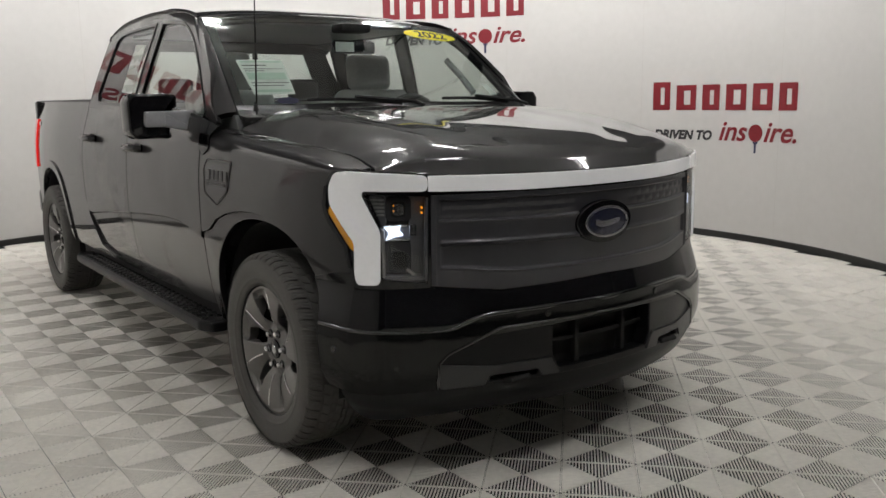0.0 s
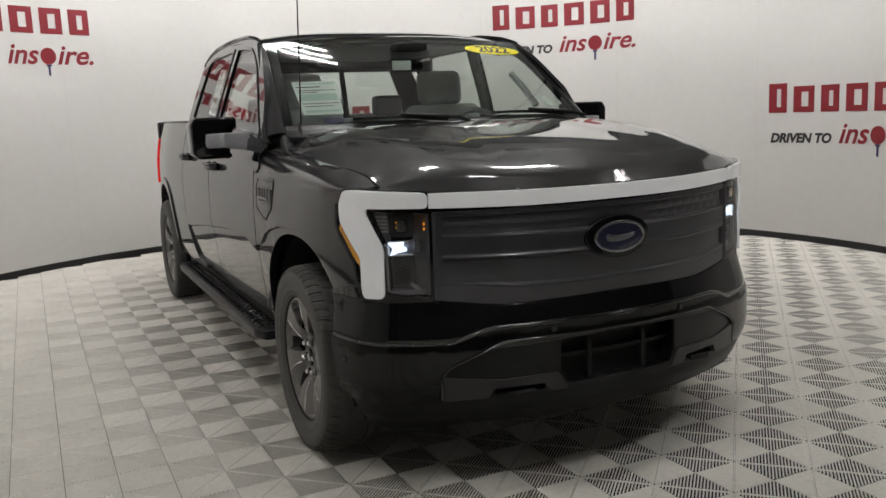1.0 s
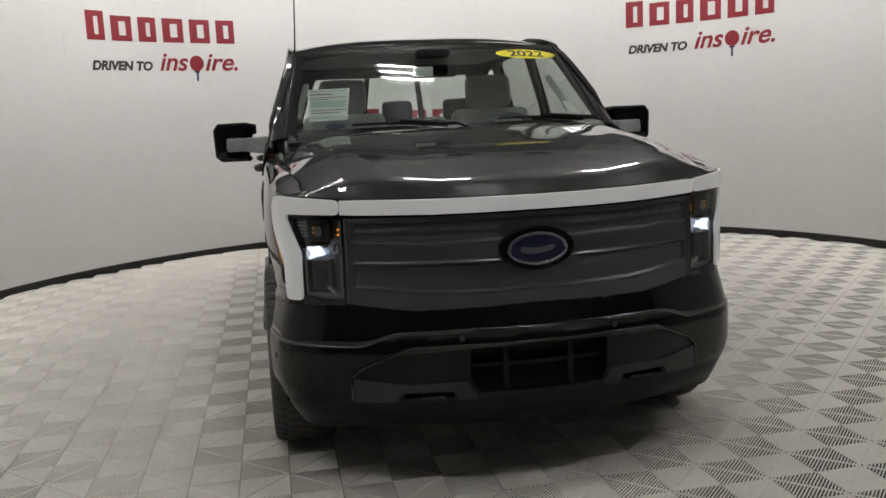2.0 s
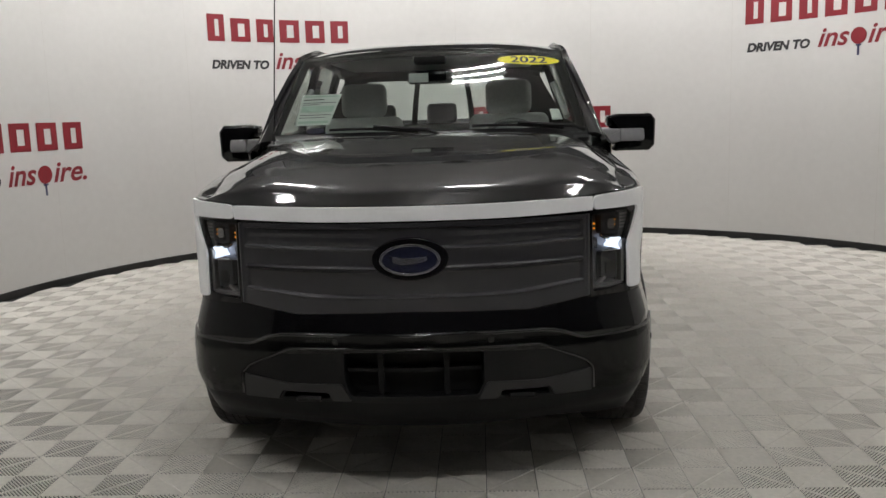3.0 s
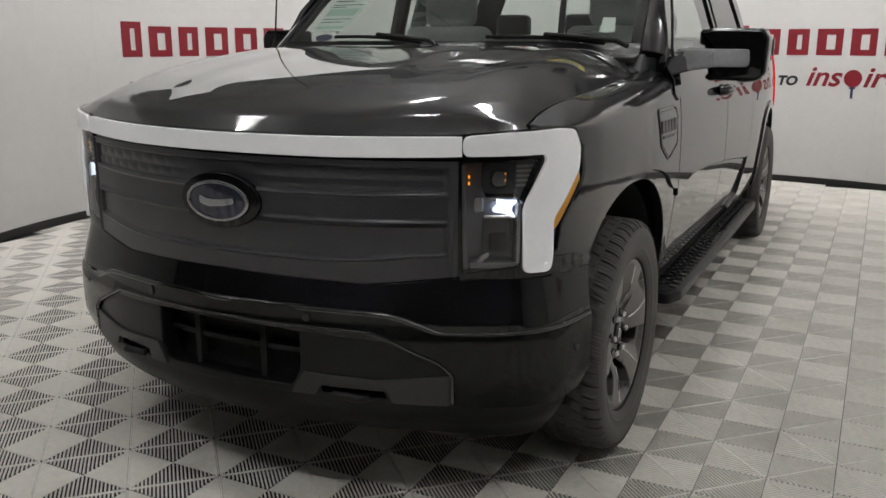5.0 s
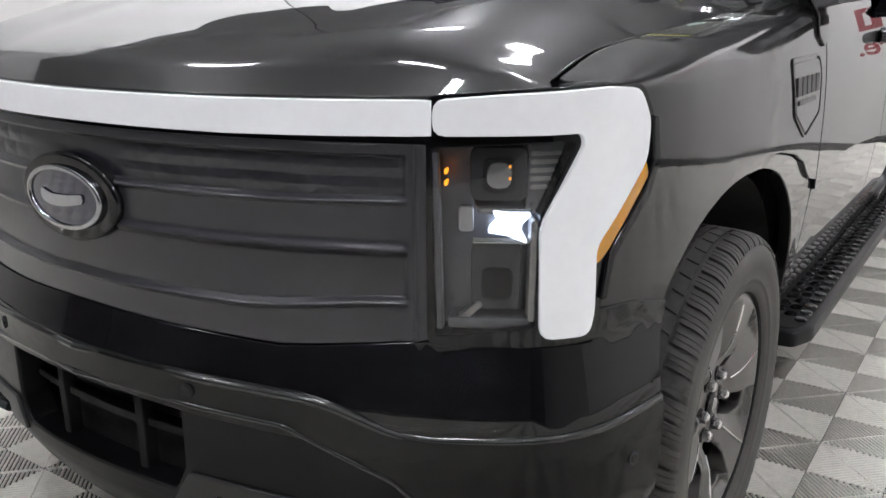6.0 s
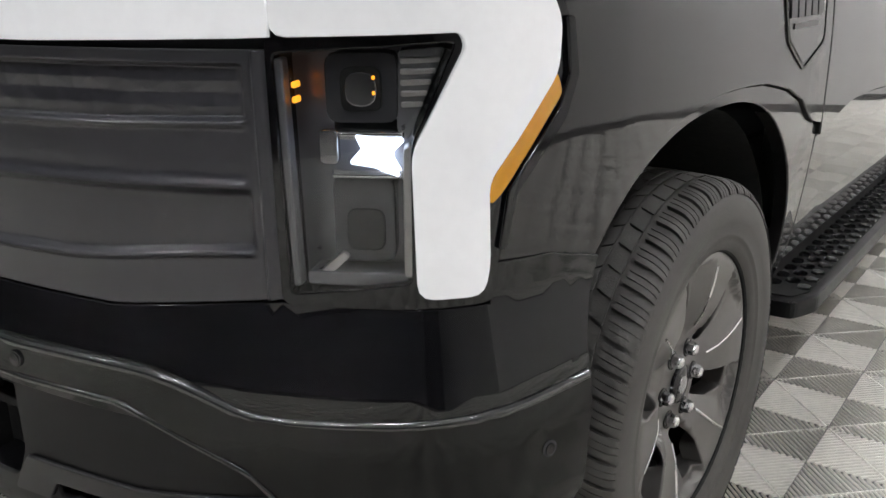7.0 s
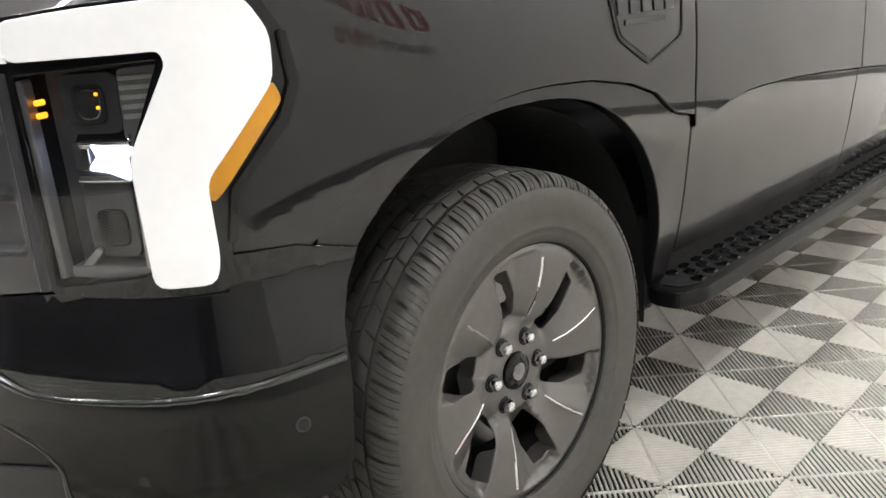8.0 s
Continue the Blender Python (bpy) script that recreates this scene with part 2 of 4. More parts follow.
def letters(text, height, shear=0.0, bold=0.0):
    """The flat outline of words in the built-in font, as a mesh; its capitals are height tall."""
    cu = bpy.data.curves.new("words", "FONT")
    cu.body, cu.size, cu.shear, cu.offset = text, height / 0.69, shear, bold
    ob = new("words", cu)
    bpy.context.view_layer.update()
    me = bpy.data.meshes.new_from_object(ob.evaluated_get(bpy.context.evaluated_depsgraph_get()))
    bpy.data.objects.remove(ob)
    bpy.data.curves.remove(cu)
    return me


# the plan line of the truck's skin, from the middle of the nose round to the tail
SKIN = [(0, -0.905), (0.15, -0.898), (0.3, -0.875), (0.5, -0.822), (0.69, -0.743), (0.8, -0.685), (0.853, -0.642), (0.892, -0.583),
        (0.917, -0.5), (0.937, -0.40), (0.951, -0.3), (0.965, -0.1), (0.977, 0.4), (0.983, 1.2), (0.983, 2.4), (0.975, 3.4), (0.945, 4.0), (0.905, 4.42), (0.892, 4.55)]


def sampled(points, k=40):
    out = []
    for i in range(len(points) - 1):
        p = [np.array(points[max(0, min(len(points) - 1, i + j))], float) for j in (-1, 0, 1, 2)]
        if i == 0:
            p[0] = p[1] * np.array((1, 1)) - (p[2] - p[1]) * np.array((1, -1))
        t0, t1 = 0.0, 1.0
        la, lb, lc = (np.linalg.norm(p[j + 1] - p[j]) + 1e-9 for j in range(3))
        ma = (p[2] - p[0]) / (la + lb) * lb
        mb = (p[3] - p[1]) / (lb + lc) * lb
        for j in range(k):
            t = j / k
            out.append((2 * t**3 - 3 * t**2 + 1) * p[1] + (t**3 - 2 * t**2 + t) * ma + (-2 * t**3 + 3 * t**2) * p[2] + (t**3 - t**2) * mb)
    out.append(np.array(points[-1], float))
    return np.array(out)


PL = sampled(SKIN)
PS = np.concatenate([[0], np.cumsum(np.hypot(*np.diff(PL, axis=0).T))])
TAN = np.gradient(PL, PS, axis=0)
TAN /= np.linalg.norm(TAN, axis=1)[:, None]


def plan(s):
    """Place and outward normal of the skin's plan line at arc length s (either side)."""
    a, sg = abs(s), (1 if s >= 0 else -1)
    x, y = np.interp(a, PS, PL[:, 0]), np.interp(a, PS, PL[:, 1])
    tx, ty = np.interp(a, PS, TAN[:, 0]), np.interp(a, PS, TAN[:, 1])
    return x * sg, y, ty * sg, -tx


SIDE0 = int(np.argmax(PL[:, 1] > -0.62))


def s_at(y):
    return float(np.interp(y, PL[SIDE0:, 1], PS[SIDE0:]))


def front(d=0.0, sign=1, lean=0.0):
    """Maps (s, z) to the nose, d outside the skin."""
    def f(s, z):
        x, y, nx, ny = plan(s)
        return (sign * (x + nx * d), y + ny * d + lean * (z - 0.75), z)
    return f
# ---- the studio ----
def ring_wall():
    """The round wall, open towards the camera's side, with flat wings that run back beside it."""
    pts = []
    a0, a1 = -36, 208
    for i in range(153):
        a = radians(a0 + (a1 - a0) * i / 152)
        pts.append((CX + CR * math.cos(a), CY + CR * math.sin(a)))
    pts = [(8.0, -5.2)] + pts + [(-7.0, -5.2)]
    bm = bmesh.new()
    rows = []
    for k, (x, y) in enumerate(pts):
        d = Vector((x - CX, y - CY)).normalized() * 0.12
        rows.append([bm.verts.new(c) for c in ((x, y, 0), (x, y, WALL_TOP), (x + d.x, y + d.y, WALL_TOP), (x + d.x, y + d.y, 0))])
    for a, b in zip(rows, rows[1:]):
        for i in range(4):
            bm.faces.new((a[i], a[(i + 1) % 4], b[(i + 1) % 4], b[i]))
    bmesh.ops.recalc_face_normals(bm, faces=bm.faces[:])
    return bm


def on_wall(angle, z, depth=0.0):
    r = CR - depth
    return (CX + r * math.cos(angle), CY + r * math.sin(angle), z)


wall = tagged(mesh_object("wall_round", ring_wall(), WALLMAT), "curved off-white painted studio wall", "wall", kind="structure")

bm = bmesh.new()
for i in range(152):
    a, b = (radians(-36 + 244 * (i + j) / 152) for j in (0, 1))
    v = [bm.verts.new(on_wall(t, z, d)) for t, z, d in ((a, 0, 0.014), (b, 0, 0.014), (b, 0.058, 0.014), (a, 0.058, 0.014), (b, 0.062, 0.0), (a, 0.062, 0.0))]
    bm.faces.new(v[:4])
    bm.faces.new((v[3], v[2], v[4], v[5]))
bmesh.ops.remove_doubles(bm, verts=bm.verts[:], dist=0.0005)
bmesh.ops.recalc_face_normals(bm, faces=bm.faces[:])
skirting = tagged(mesh_object("baseboard", bm, SKIRT), "thin black skirting along the curved wall", "skirting", kind="structure")

# panel joints of the wall
for deg in range(-34, 204, 21):
    a = radians(deg + 4)
    bm = bmesh.new()
    w = 0.0012 / CR
    v = [bm.verts.new(on_wall(t, z, 0.0015)) for t, z in ((a - w, 0.07), (a + w, 0.07), (a + w, WALL_TOP), (a - w, WALL_TOP))]
    bm.faces.new(v)
    seam = mesh_object("wall_seam", bm, material("joint_filler", (0.50, 0.475, 0.445), 0.7), wall)

tagged(mesh_object("ceiling", box(-9, 10, -9.5, 9, CEIL, CEIL + 0.1, 0), CEILMAT), "plain light ceiling", "ceiling", kind="structure")
# unseen dark walls, added to close the room and keep the nose's reflections dark
tagged(mesh_object("wall_back", box(-9, 10, -9.5, -9.35, 0, CEIL, 0), BACKMAT), "added dark wall behind the camera, out of view", "wall", kind="structure")
tagged(mesh_object("wall_west", box(-9, -8.9, -9.35, 9, 0, CEIL, 0), BACKMAT), "added dark side wall, out of view", "wall", kind="structure")
tagged(mesh_object("wall_east", box(9.9, 10, -9.35, 9, 0, CEIL, 0), BACKMAT), "added dark side wall, out of view", "wall", kind="structure")


def ceiling_light():
    lamp = empty("ceiling_light")
    part("frame", box(-0.36, 0.36, -0.20, 0.20, -0.08, 0.0, 0.01), WHITEMETAL, lamp)
    for k in (-0.12, 0.0, 0.12):
        part("lamp_tube", tube_along([(-0.32, k, -0.125), (0.32, k, -0.125)], 0.009), TUBE, lamp, "glowing tube")
    return tagged(lamp, "white metal ceiling fitting with three glowing tubes", "ceiling light", "ceiling lights")


first = ceiling_light()
first.matrix_basis = pose(*TUBE_SPOTS[0], CEIL)
for lx, ly in TUBE_SPOTS[1:]:
    copy_thing(first, pose(lx, ly, CEIL))


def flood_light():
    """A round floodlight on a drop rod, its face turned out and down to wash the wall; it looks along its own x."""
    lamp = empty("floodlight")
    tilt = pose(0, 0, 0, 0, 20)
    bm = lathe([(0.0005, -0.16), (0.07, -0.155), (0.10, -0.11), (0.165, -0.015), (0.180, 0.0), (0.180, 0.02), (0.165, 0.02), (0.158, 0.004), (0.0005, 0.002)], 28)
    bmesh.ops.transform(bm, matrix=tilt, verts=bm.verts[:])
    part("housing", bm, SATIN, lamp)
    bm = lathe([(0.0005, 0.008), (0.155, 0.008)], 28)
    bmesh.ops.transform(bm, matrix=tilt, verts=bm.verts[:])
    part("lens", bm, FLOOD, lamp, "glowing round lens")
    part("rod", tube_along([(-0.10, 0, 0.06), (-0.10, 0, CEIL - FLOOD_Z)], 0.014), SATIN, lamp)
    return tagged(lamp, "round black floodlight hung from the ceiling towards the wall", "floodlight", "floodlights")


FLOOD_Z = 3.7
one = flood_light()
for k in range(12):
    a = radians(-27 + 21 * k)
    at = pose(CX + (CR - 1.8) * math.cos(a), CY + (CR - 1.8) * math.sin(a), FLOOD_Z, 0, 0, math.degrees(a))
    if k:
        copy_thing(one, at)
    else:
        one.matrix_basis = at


# wall lettering: a name drawn as plain bars, with the slogan under it
def wall_mesh(name, flat, mid, ztop, mat, parent, depth=0.004, flip=False):
    """Bends flat (x along the wall to the reader's right, y down from ztop negative) on to the wall at the angle mid."""
    for v in flat.vertices if hasattr(flat, "vertices") else flat.verts:
        a = mid - v.co.x / CR
        v.co = Vector(on_wall(a, ztop + v.co.y, depth + v.co.z))
    if hasattr(flat, "vertices"):
        me = flat
    else:
        me = bpy.data.meshes.new(name)
        flat.to_mesh(me)
        flat.free()
    me.materials.clear()
    me.materials.append(mat)
    ob = new(name, me)
    ob.parent = parent
    return ob


def bars(rects, thick=0.004):
    bm = bmesh.new()
    for x0, x1, y0, y1 in rects:
        k = max(1, int((x1 - x0) / 0.06))
        for i in range(k):
            a, b = x0 + (x1 - x0) * i / k, x0 + (x1 - x0) * (i + 1) / k
            bm.faces.new([bm.verts.new(c) for c in ((a, y0, 0), (b, y0, 0), (b, y1, 0), (a, y1, 0))])
    return bm


def shifted(me, dx, dy, width=None):
    xs = [v.co.x for v in me.vertices]
    k = width / (max(xs) - min(xs)) if width else 1.0
    x0 = min(xs)
    for v in me.vertices:
        v.co.x = (v.co.x - x0) * k + dx
        v.co.y += dy
    return me


def glyphs(me):
    """The single letters of a word's flat mesh."""
    bm = bmesh.new()
    bm.from_mesh(me)
    seen, groups = set(), []
    for v in bm.verts:
        if v in seen:
            continue
        stack, got = [v], []
        seen.add(v)
        while stack:
            q = stack.pop()
            got.append(q)
            for e in q.link_edges:
                o = e.other_vert(q)
                if o not in seen:
                    seen.add(o)
                    stack.append(o)
        groups.append(got)
    spans = sorted(([min(v.co.x for v in g), max(v.co.x for v in g), list(g)] for g in groups), key=lambda t: t[0])
    joined = []
    for lo, hi, g in spans:
        if joined and (lo + hi) / 2 < joined[-1][1] + 0.01 and hi - lo < 0.09:
            joined[-1][1] = max(hi, joined[-1][1])
            joined[-1][2] += g
        else:
            joined.append([lo, hi, g])
    out = []
    for _, _, g in joined:
        index = {v: i for i, v in enumerate(g)}
        one = bpy.data.meshes.new("letter")
        faces = {f for v in g for f in v.link_faces}
        one.from_pydata([v.co[:] for v in g], [], [[index[v] for v in f.verts] for f in faces])
        out.append(one)
    bm.free()
    return out


def wall_sign(mid_deg, ztop):
    mid = radians(mid_deg)
    sign = empty("wall_sign")
    x = -0.865
    for k, w in enumerate((0.255, 0.285, 0.255, 0.29, 0.285, 0.265)):
        h = 0.285 if k == 0 else 0.25
        y0 = -0.285
        t = 0.088
        wall_mesh("name_bar", bars([(x + 0.02, x + 0.02 + t, y0, y0 + h), (x + w - 0.035 - t * 0.75, x + w - 0.035, y0, y0 + h),
                                    (x + 0.02 + t, x + w - 0.035 - t * 0.75, y0 + h - 0.055, y0 + h), (x + 0.02 + t, x + w - 0.035 - t * 0.75, y0, y0 + 0.055)]), mid, ztop, RED, sign)
        x += w + 0.018
    for text, h, x0, w, mat in (("DRIVEN TO", 0.085, -0.82, 0.68, INK), ("ins", 0.185, -0.06, 0.33, RED), ("ire.", 0.185, 0.46, 0.38, RED)):
        for one in glyphs(shifted(letters(text, h, 0.2 if mat is INK else 0.3, 0.006 if mat is INK else 0.005), x0, -0.575, w)):
            wall_mesh("letter", one, mid, ztop, mat, sign)
    bm = bmesh.new()
    bmesh.ops.create_circle(bm, cap_ends=True, segments=28, radius=0.082)
    bmesh.ops.translate(bm, verts=bm.verts[:], vec=(0.365, -0.50, 0.001))
    wall_mesh("ball", bm, mid, ztop, RED, sign)
    wall_mesh("tee", bars([(0.337, 0.393, -0.60, -0.582), (0.353, 0.377, -0.69, -0.60)]), mid, ztop, NAVY, sign)
    return tagged(sign, "dark red name and slogan lettering on the curved wall", "wall sign", "wall signs")


for mid_deg, ztop in ((-0.8, 1.545), (41.1, 2.61), (82.7, 1.545), (123.6, 2.61), (165.5, 1.535)):
    wall_sign(mid_deg, ztop)

# ribbed floor tiles: ribs run along one diagonal or the other, turn about
PITCH, TX, TY = 0.2, -1.338, 0.16
floor = tagged(mesh_object("floor", box(-9, 10, -9.4, 9, -0.2, -0.0068, 0), UNDER), "grey ribbed interlocking floor tiles in a chequered lay", "floor", kind="structure")


def rib_tile(turn):
    """One square with rounded ribs along a diagonal, cut through along the other by a low spine; corner at the origin."""
    verts, faces = [], []
    n, h = 23, PITCH / math.sqrt(2)
    gap = 2 * h / n
    prof = ((-0.25, -0.0068), (-0.225, -0.0040), (-0.15, -0.0017), (-0.045, -0.0001), (0.045, -0.0001), (0.15, -0.0017), (0.225, -0.0040), (0.25, -0.0068))
    m = len(prof)

    def put(a, b, z):
        x, y = (a + b) / math.sqrt(2), (b - a) / math.sqrt(2)
        verts.append(((-x if turn else x) + PITCH / 2, y + PITCH / 2, z))
    for i in range(n):
        for side in (-1, 1):
            k = len(verts)
            for far in ((1, 0) if side < 0 else (0, 1)):
                for o, z in prof:
                    a = -h + gap * (i + 0.5 + o)
                    put(a, side * (max(h - abs(a) - 0.0015, 0.0042) if far else 0.0036), z)
            for j in range(m - 1):
                q = [k + j, k + j + 1, k + m + 1 + j, k + m + j]
                faces.append(q if turn else q[::-1])
    k = len(verts)
    for sgn in (-1, 1):
        for o, z in ((-0.0026, -0.0068), (-0.0020, -0.0010), (0.0020, -0.0010), (0.0026, -0.0068)):
            put(sgn * (h - 0.006), o, z)
    for j in range(3):
        q = [k + j, k + j + 1, k + 5 + j, k + 4 + j]
        faces.append(q if not turn else q[::-1])
    return verts, faces
# ---- the pickup truck ----
truck = tagged(empty("pickup_truck"), "glossy black crew-cab pickup truck with lit white light bar", "pickup truck")
CURVES = {}


def INTERP(v, xs, ys):
    """A smooth curve through the given points that never overshoots them."""
    key = (tuple(xs), tuple(ys))
    if key not in CURVES:
        h = [b - a for a, b in zip(xs, xs[1:])]
        d = [(b - a) / w for a, b, w in zip(ys, ys[1:], h)]
        m = [d[0]] + [0.0 if p * q <= 0 else (wp + wq) * 1.5 / ((wp + 2 * wq) / (2 * p) + (2 * wp + wq) / (2 * q)) for p, q, wp, wq in zip(d, d[1:], h, h[1:])] + [d[-1]]
        CURVES[key] = m
    m = CURVES[key]
    if v <= xs[0]:
        return ys[0]
    if v >= xs[-1]:
        return ys[-1]
    i = bisect(xs, v)
    w = xs[i + 1] - xs[i]
    t = (v - xs[i]) / w
    return (2 * t**3 - 3 * t**2 + 1) * ys[i] + (t**3 - 2 * t**2 + t) * w * m[i] + (3 * t**2 - 2 * t**3) * ys[i + 1] + (t**3 - t**2) * w * m[i + 1]


def bisect(xs, v):
    for i in range(len(xs) - 2):
        if v < xs[i + 1]:
            return i
    return len(xs) - 2


def hood_gap(s):
    """Where the bonnet meets the wing, for the skin's arc length s."""
    k = (0.887, 1.0, 1.1, 1.25, 1.475, 1.975, 2.08)
    return (INTERP(s, k, (0.845, 0.818, 0.820, 0.845, 0.857, 0.860, 0.860)), INTERP(s, k, (-0.652, -0.58, -0.48, -0.33, -0.10, 0.40, 0.50)),
            INTERP(s, k, (1.153, 1.168, 1.196, 1.220, 1.237, 1.272, 1.280)))


def shoulder(y):
    return INTERP(y, (-0.6, -0.4, -0.2, 0.14, 0.45, 0.6, 1.0), (1.160, 1.184, 1.214, 1.247, 1.286, 1.310, 1.33))


def belt(y):
    return INTERP(y, (0.5, 1.2, 2.2, 2.7, 4.8), (1.315, 1.335, 1.36, 1.385, 1.40))


def crease(y):
    return INTERP(y, (-0.3, 0.42, 0.58, 0.66, 0.76, 0.88, 1.00, 1.74, 2.7, 3.0, 4.8), (0.60, 0.62, 0.775, 0.792, 0.809, 0.835, 0.838, 0.797, 0.70, 0.66, 0.66))


def side_offset(y, z):
    o = INTERP(z, (0.36, 0.45, 0.55, 0.70, 0.80, 0.95, 1.05, 1.15, 1.25, 1.33, 1.42), (-0.06, -0.035, -0.016, -0.004, 0.0, 0.0, -0.003, -0.012, -0.028, -0.046, -0.066))
    return o * smooth(-0.5, -0.1, y)


def flank(sign=1, d=0.0):
    """Maps (y, z) to the truck's side."""
    def f(y, z):
        x, yy, nx, ny = plan(s_at(y))
        o = side_offset(y, z) + d
        return (sign * (x + nx * o), yy + ny * o, z)
    return f


def low_flank(sign):
    """Maps (y, z) to the tucked-in lower side under the crease."""
    def f(y, z):
        return flank(sign, -0.010 - 0.045 * max(0.0, crease(y) - z) * smooth(0.40, 0.64, y))(y, z)
    return f


def wing_map(sign):
    """Maps (s, w) to the front wing: up the side, round the shoulder and in to the bonnet's edge."""
    def f(s, w):
        x, y, nx, ny = plan(s)
        r = INTERP(s, (1.0, 1.12, 1.5, 2.1), (0.012, 0.035, 0.075, 0.085))
        z0 = shoulder(y) - r
        if w <= z0:
            o = side_offset(y, w)
            return (sign * (x + nx * o), y + ny * o, w)
        o = side_offset(y, z0)
        e = (w - z0) / 0.2
        lean = (o - side_offset(y, z0 - 0.004)) / 0.004
        gx, gy, gz = hood_gap(s)
        p0, p3 = Vector((x + nx * o, y + ny * o, z0)), Vector((gx + 0.004, gy, gz))
        inward = Vector((p3.x - p0.x, p3.y - p0.y, 0))
        p1 = p0 + Vector((nx * lean, ny * lean, 1)) * (gz - z0) * 0.62
        p2 = p3 - inward * 0.62 - Vector((0, 0, 0.010))
        f = 1 - e
        p = p0 * f**3 + p1 * 3 * f * f * e + p2 * 3 * f * e * e + p3 * e**3
        return (sign * p.x, p.y, p.z)
    return f


def wing_top(s):
    x, y, nx, ny = plan(s)
    r = INTERP(s, (1.0, 1.12, 1.5, 2.1), (0.012, 0.035, 0.075, 0.085))
    return shoulder(y) - r + 0.2


HUB_Z, REAR = 0.402, 3.695


def arch(cy, r, a0, a1, n=20, rz=None):
    """Points of a wheel arch in (y, z), a flattened circle."""
    out = []
    for i in range(n + 1):
        a = radians(a0 + (a1 - a0) * i / n)
        c, s = math.cos(a), math.sin(a)
        p = 2 / 2.35
        out.append((cy + r * math.copysign(abs(c) ** p, c), HUB_Z + (rz or r) * math.copysign(abs(s) ** p, s)))
    return out


ARCH_LINE = [(-0.436, 0.800), (-0.40, 0.834), (-0.345, 0.868), (-0.29, 0.890), (-0.205, 0.918), (-0.13, 0.935), (-0.05, 0.948), (0.03, 0.955), (0.112, 0.955),
             (0.23, 0.948), (0.37, 0.923), (0.468, 0.890), (0.522, 0.852), (0.556, 0.834), (0.632, 0.818)]


def front_wings():
    for sign in (-1, 1):
        o = []
        o += [(s_at(y), z) for y, z in ((0.632, 0.90), (0.632, 1.20))]
        o += [(s, wing_top(s)) for s in np.linspace(2.10, 1.02, 26)]
        o += [(0.985, wing_top(0.985)), (0.985, 1.163), (1.07, 1.157), (1.108, 1.10), (1.120, 1.03), (1.096, 0.984), (1.010, 0.898), (0.994, 0.803), (1.09, 0.795), (s_at(-0.455), 0.788)]
        edge = ARCH_LINE
        o += [(s_at(y), z) for y, z in edge]
        wing = surface("front_wing", sheet(o, 0.035), wing_map(sign), PAINT, truck, flip=sign < 0)
        # raised lip round the wheel arch
        edge = [(-0.462, 0.700)] + [(y, z - 0.007) for y, z in ARCH_LINE]
        lip = edge + [(0.632, 0.40), (0.562, 0.40)] + arch(0.034, 0.510, 4, 158, 28, 0.528)
        surface("arch_lip", sheet(lip, 0.05), low_flank(sign), PAINT, truck, thick=0.03, flip=sign < 0)


def hood_xy(u, v):
    gx = INTERP(v, (0, 0.07, 0.16, 0.30, 0.52, 0.8, 1.0), (0.845, 0.818, 0.820, 0.845, 0.857, 0.860, 0.860)) - 0.005
    x = u * gx
    yf = float(np.interp(abs(x), PL[:SIDE0, 0], PL[:SIDE0, 1])) + 0.004
    yr = 0.29 + 0.13 * u * u
    return x, yf + (yr - yf) * v


def hood_map(u, v):
    x, y = hood_xy(u, v)
    zc = INTERP(v, (0, 0.012, 0.03, 0.08, 0.234, 0.464, 0.69, 0.92, 1), (1.137, 1.158, 1.172, 1.192, 1.232, 1.278, 1.315, 1.352, 1.360))
    zg = INTERP(v, (0, 0.012, 0.07, 0.16, 0.30, 0.52, 0.97, 1), (1.153, 1.156, 1.168, 1.196, 1.220, 1.237, 1.272, 1.274))
    crest = INTERP(v, (0, 0.012, 0.03, 0.11, 0.165, 0.25, 0.42, 0.61, 0.80, 1), (1.142, 1.170, 1.195, 1.236, 1.252, 1.276, 1.312, 1.338, 1.357, 1.362))
    a = abs(u)
    z = zc + (crest - zc) * (0.45 + 0.55 * smooth(0.35, 0.80, a))
    k = max(0.0, (a - 0.66) / 0.34)
    z += (zg - z) * k ** 2.3
    z += 0.006 * smooth(0.66, 0.46, abs(u)) * smooth(0.05, 0.3, v)
    return x, y, z


def bonnet():
    surface("bonnet", grid(-1, 1, 0, 1, 56, 48), hood_map, PAINT, truck, thick=0.03)


def screen_map(u, v):
    x = u * (0.83 - 0.085 * v)
    y = 0.37 + 0.13 * u * u + v * (0.73 - 0.16 * u * u)
    z = 1.352 + v * (0.485 - 0.035 * u * u) + 0.035 * v * (1 - v)
    return x, y, z


def roof_map(u, v):
    """u across, v from the windscreen's top to the back of the cab."""
    y = 1.105 - 0.03 * u * u + v * (1.47)
    z = INTERP(v, (0, 0.08, 0.25, 0.5, 0.8, 0.93, 1), (1.842, 1.870, 1.903, 1.922, 1.902, 1.868, 1.815)) - 0.055 * abs(u) ** 3
    x = u * INTERP(v, (0, 0.3, 1), (0.745, 0.752, 0.74))
    return x, y, z


def roof_edge(y):
    return INTERP(y, (0.6, 1.08, 1.25, 1.6, 2.15, 2.42, 2.62), (1.44, 1.80, 1.84, 1.872, 1.866, 1.832, 1.77))


def house_map(sign, d=0.0):
    """Maps (y, k), k from 0 at the belt line to 1 at the roof's edge, to the cab's upper side."""
    def f(y, k):
        zb = belt(y) - 0.012
        zt = max(roof_edge(y), zb + 0.02)
        full = 1.86 - zb
        z = zb + (zt - zb) * k
        h = (z - zb) / full
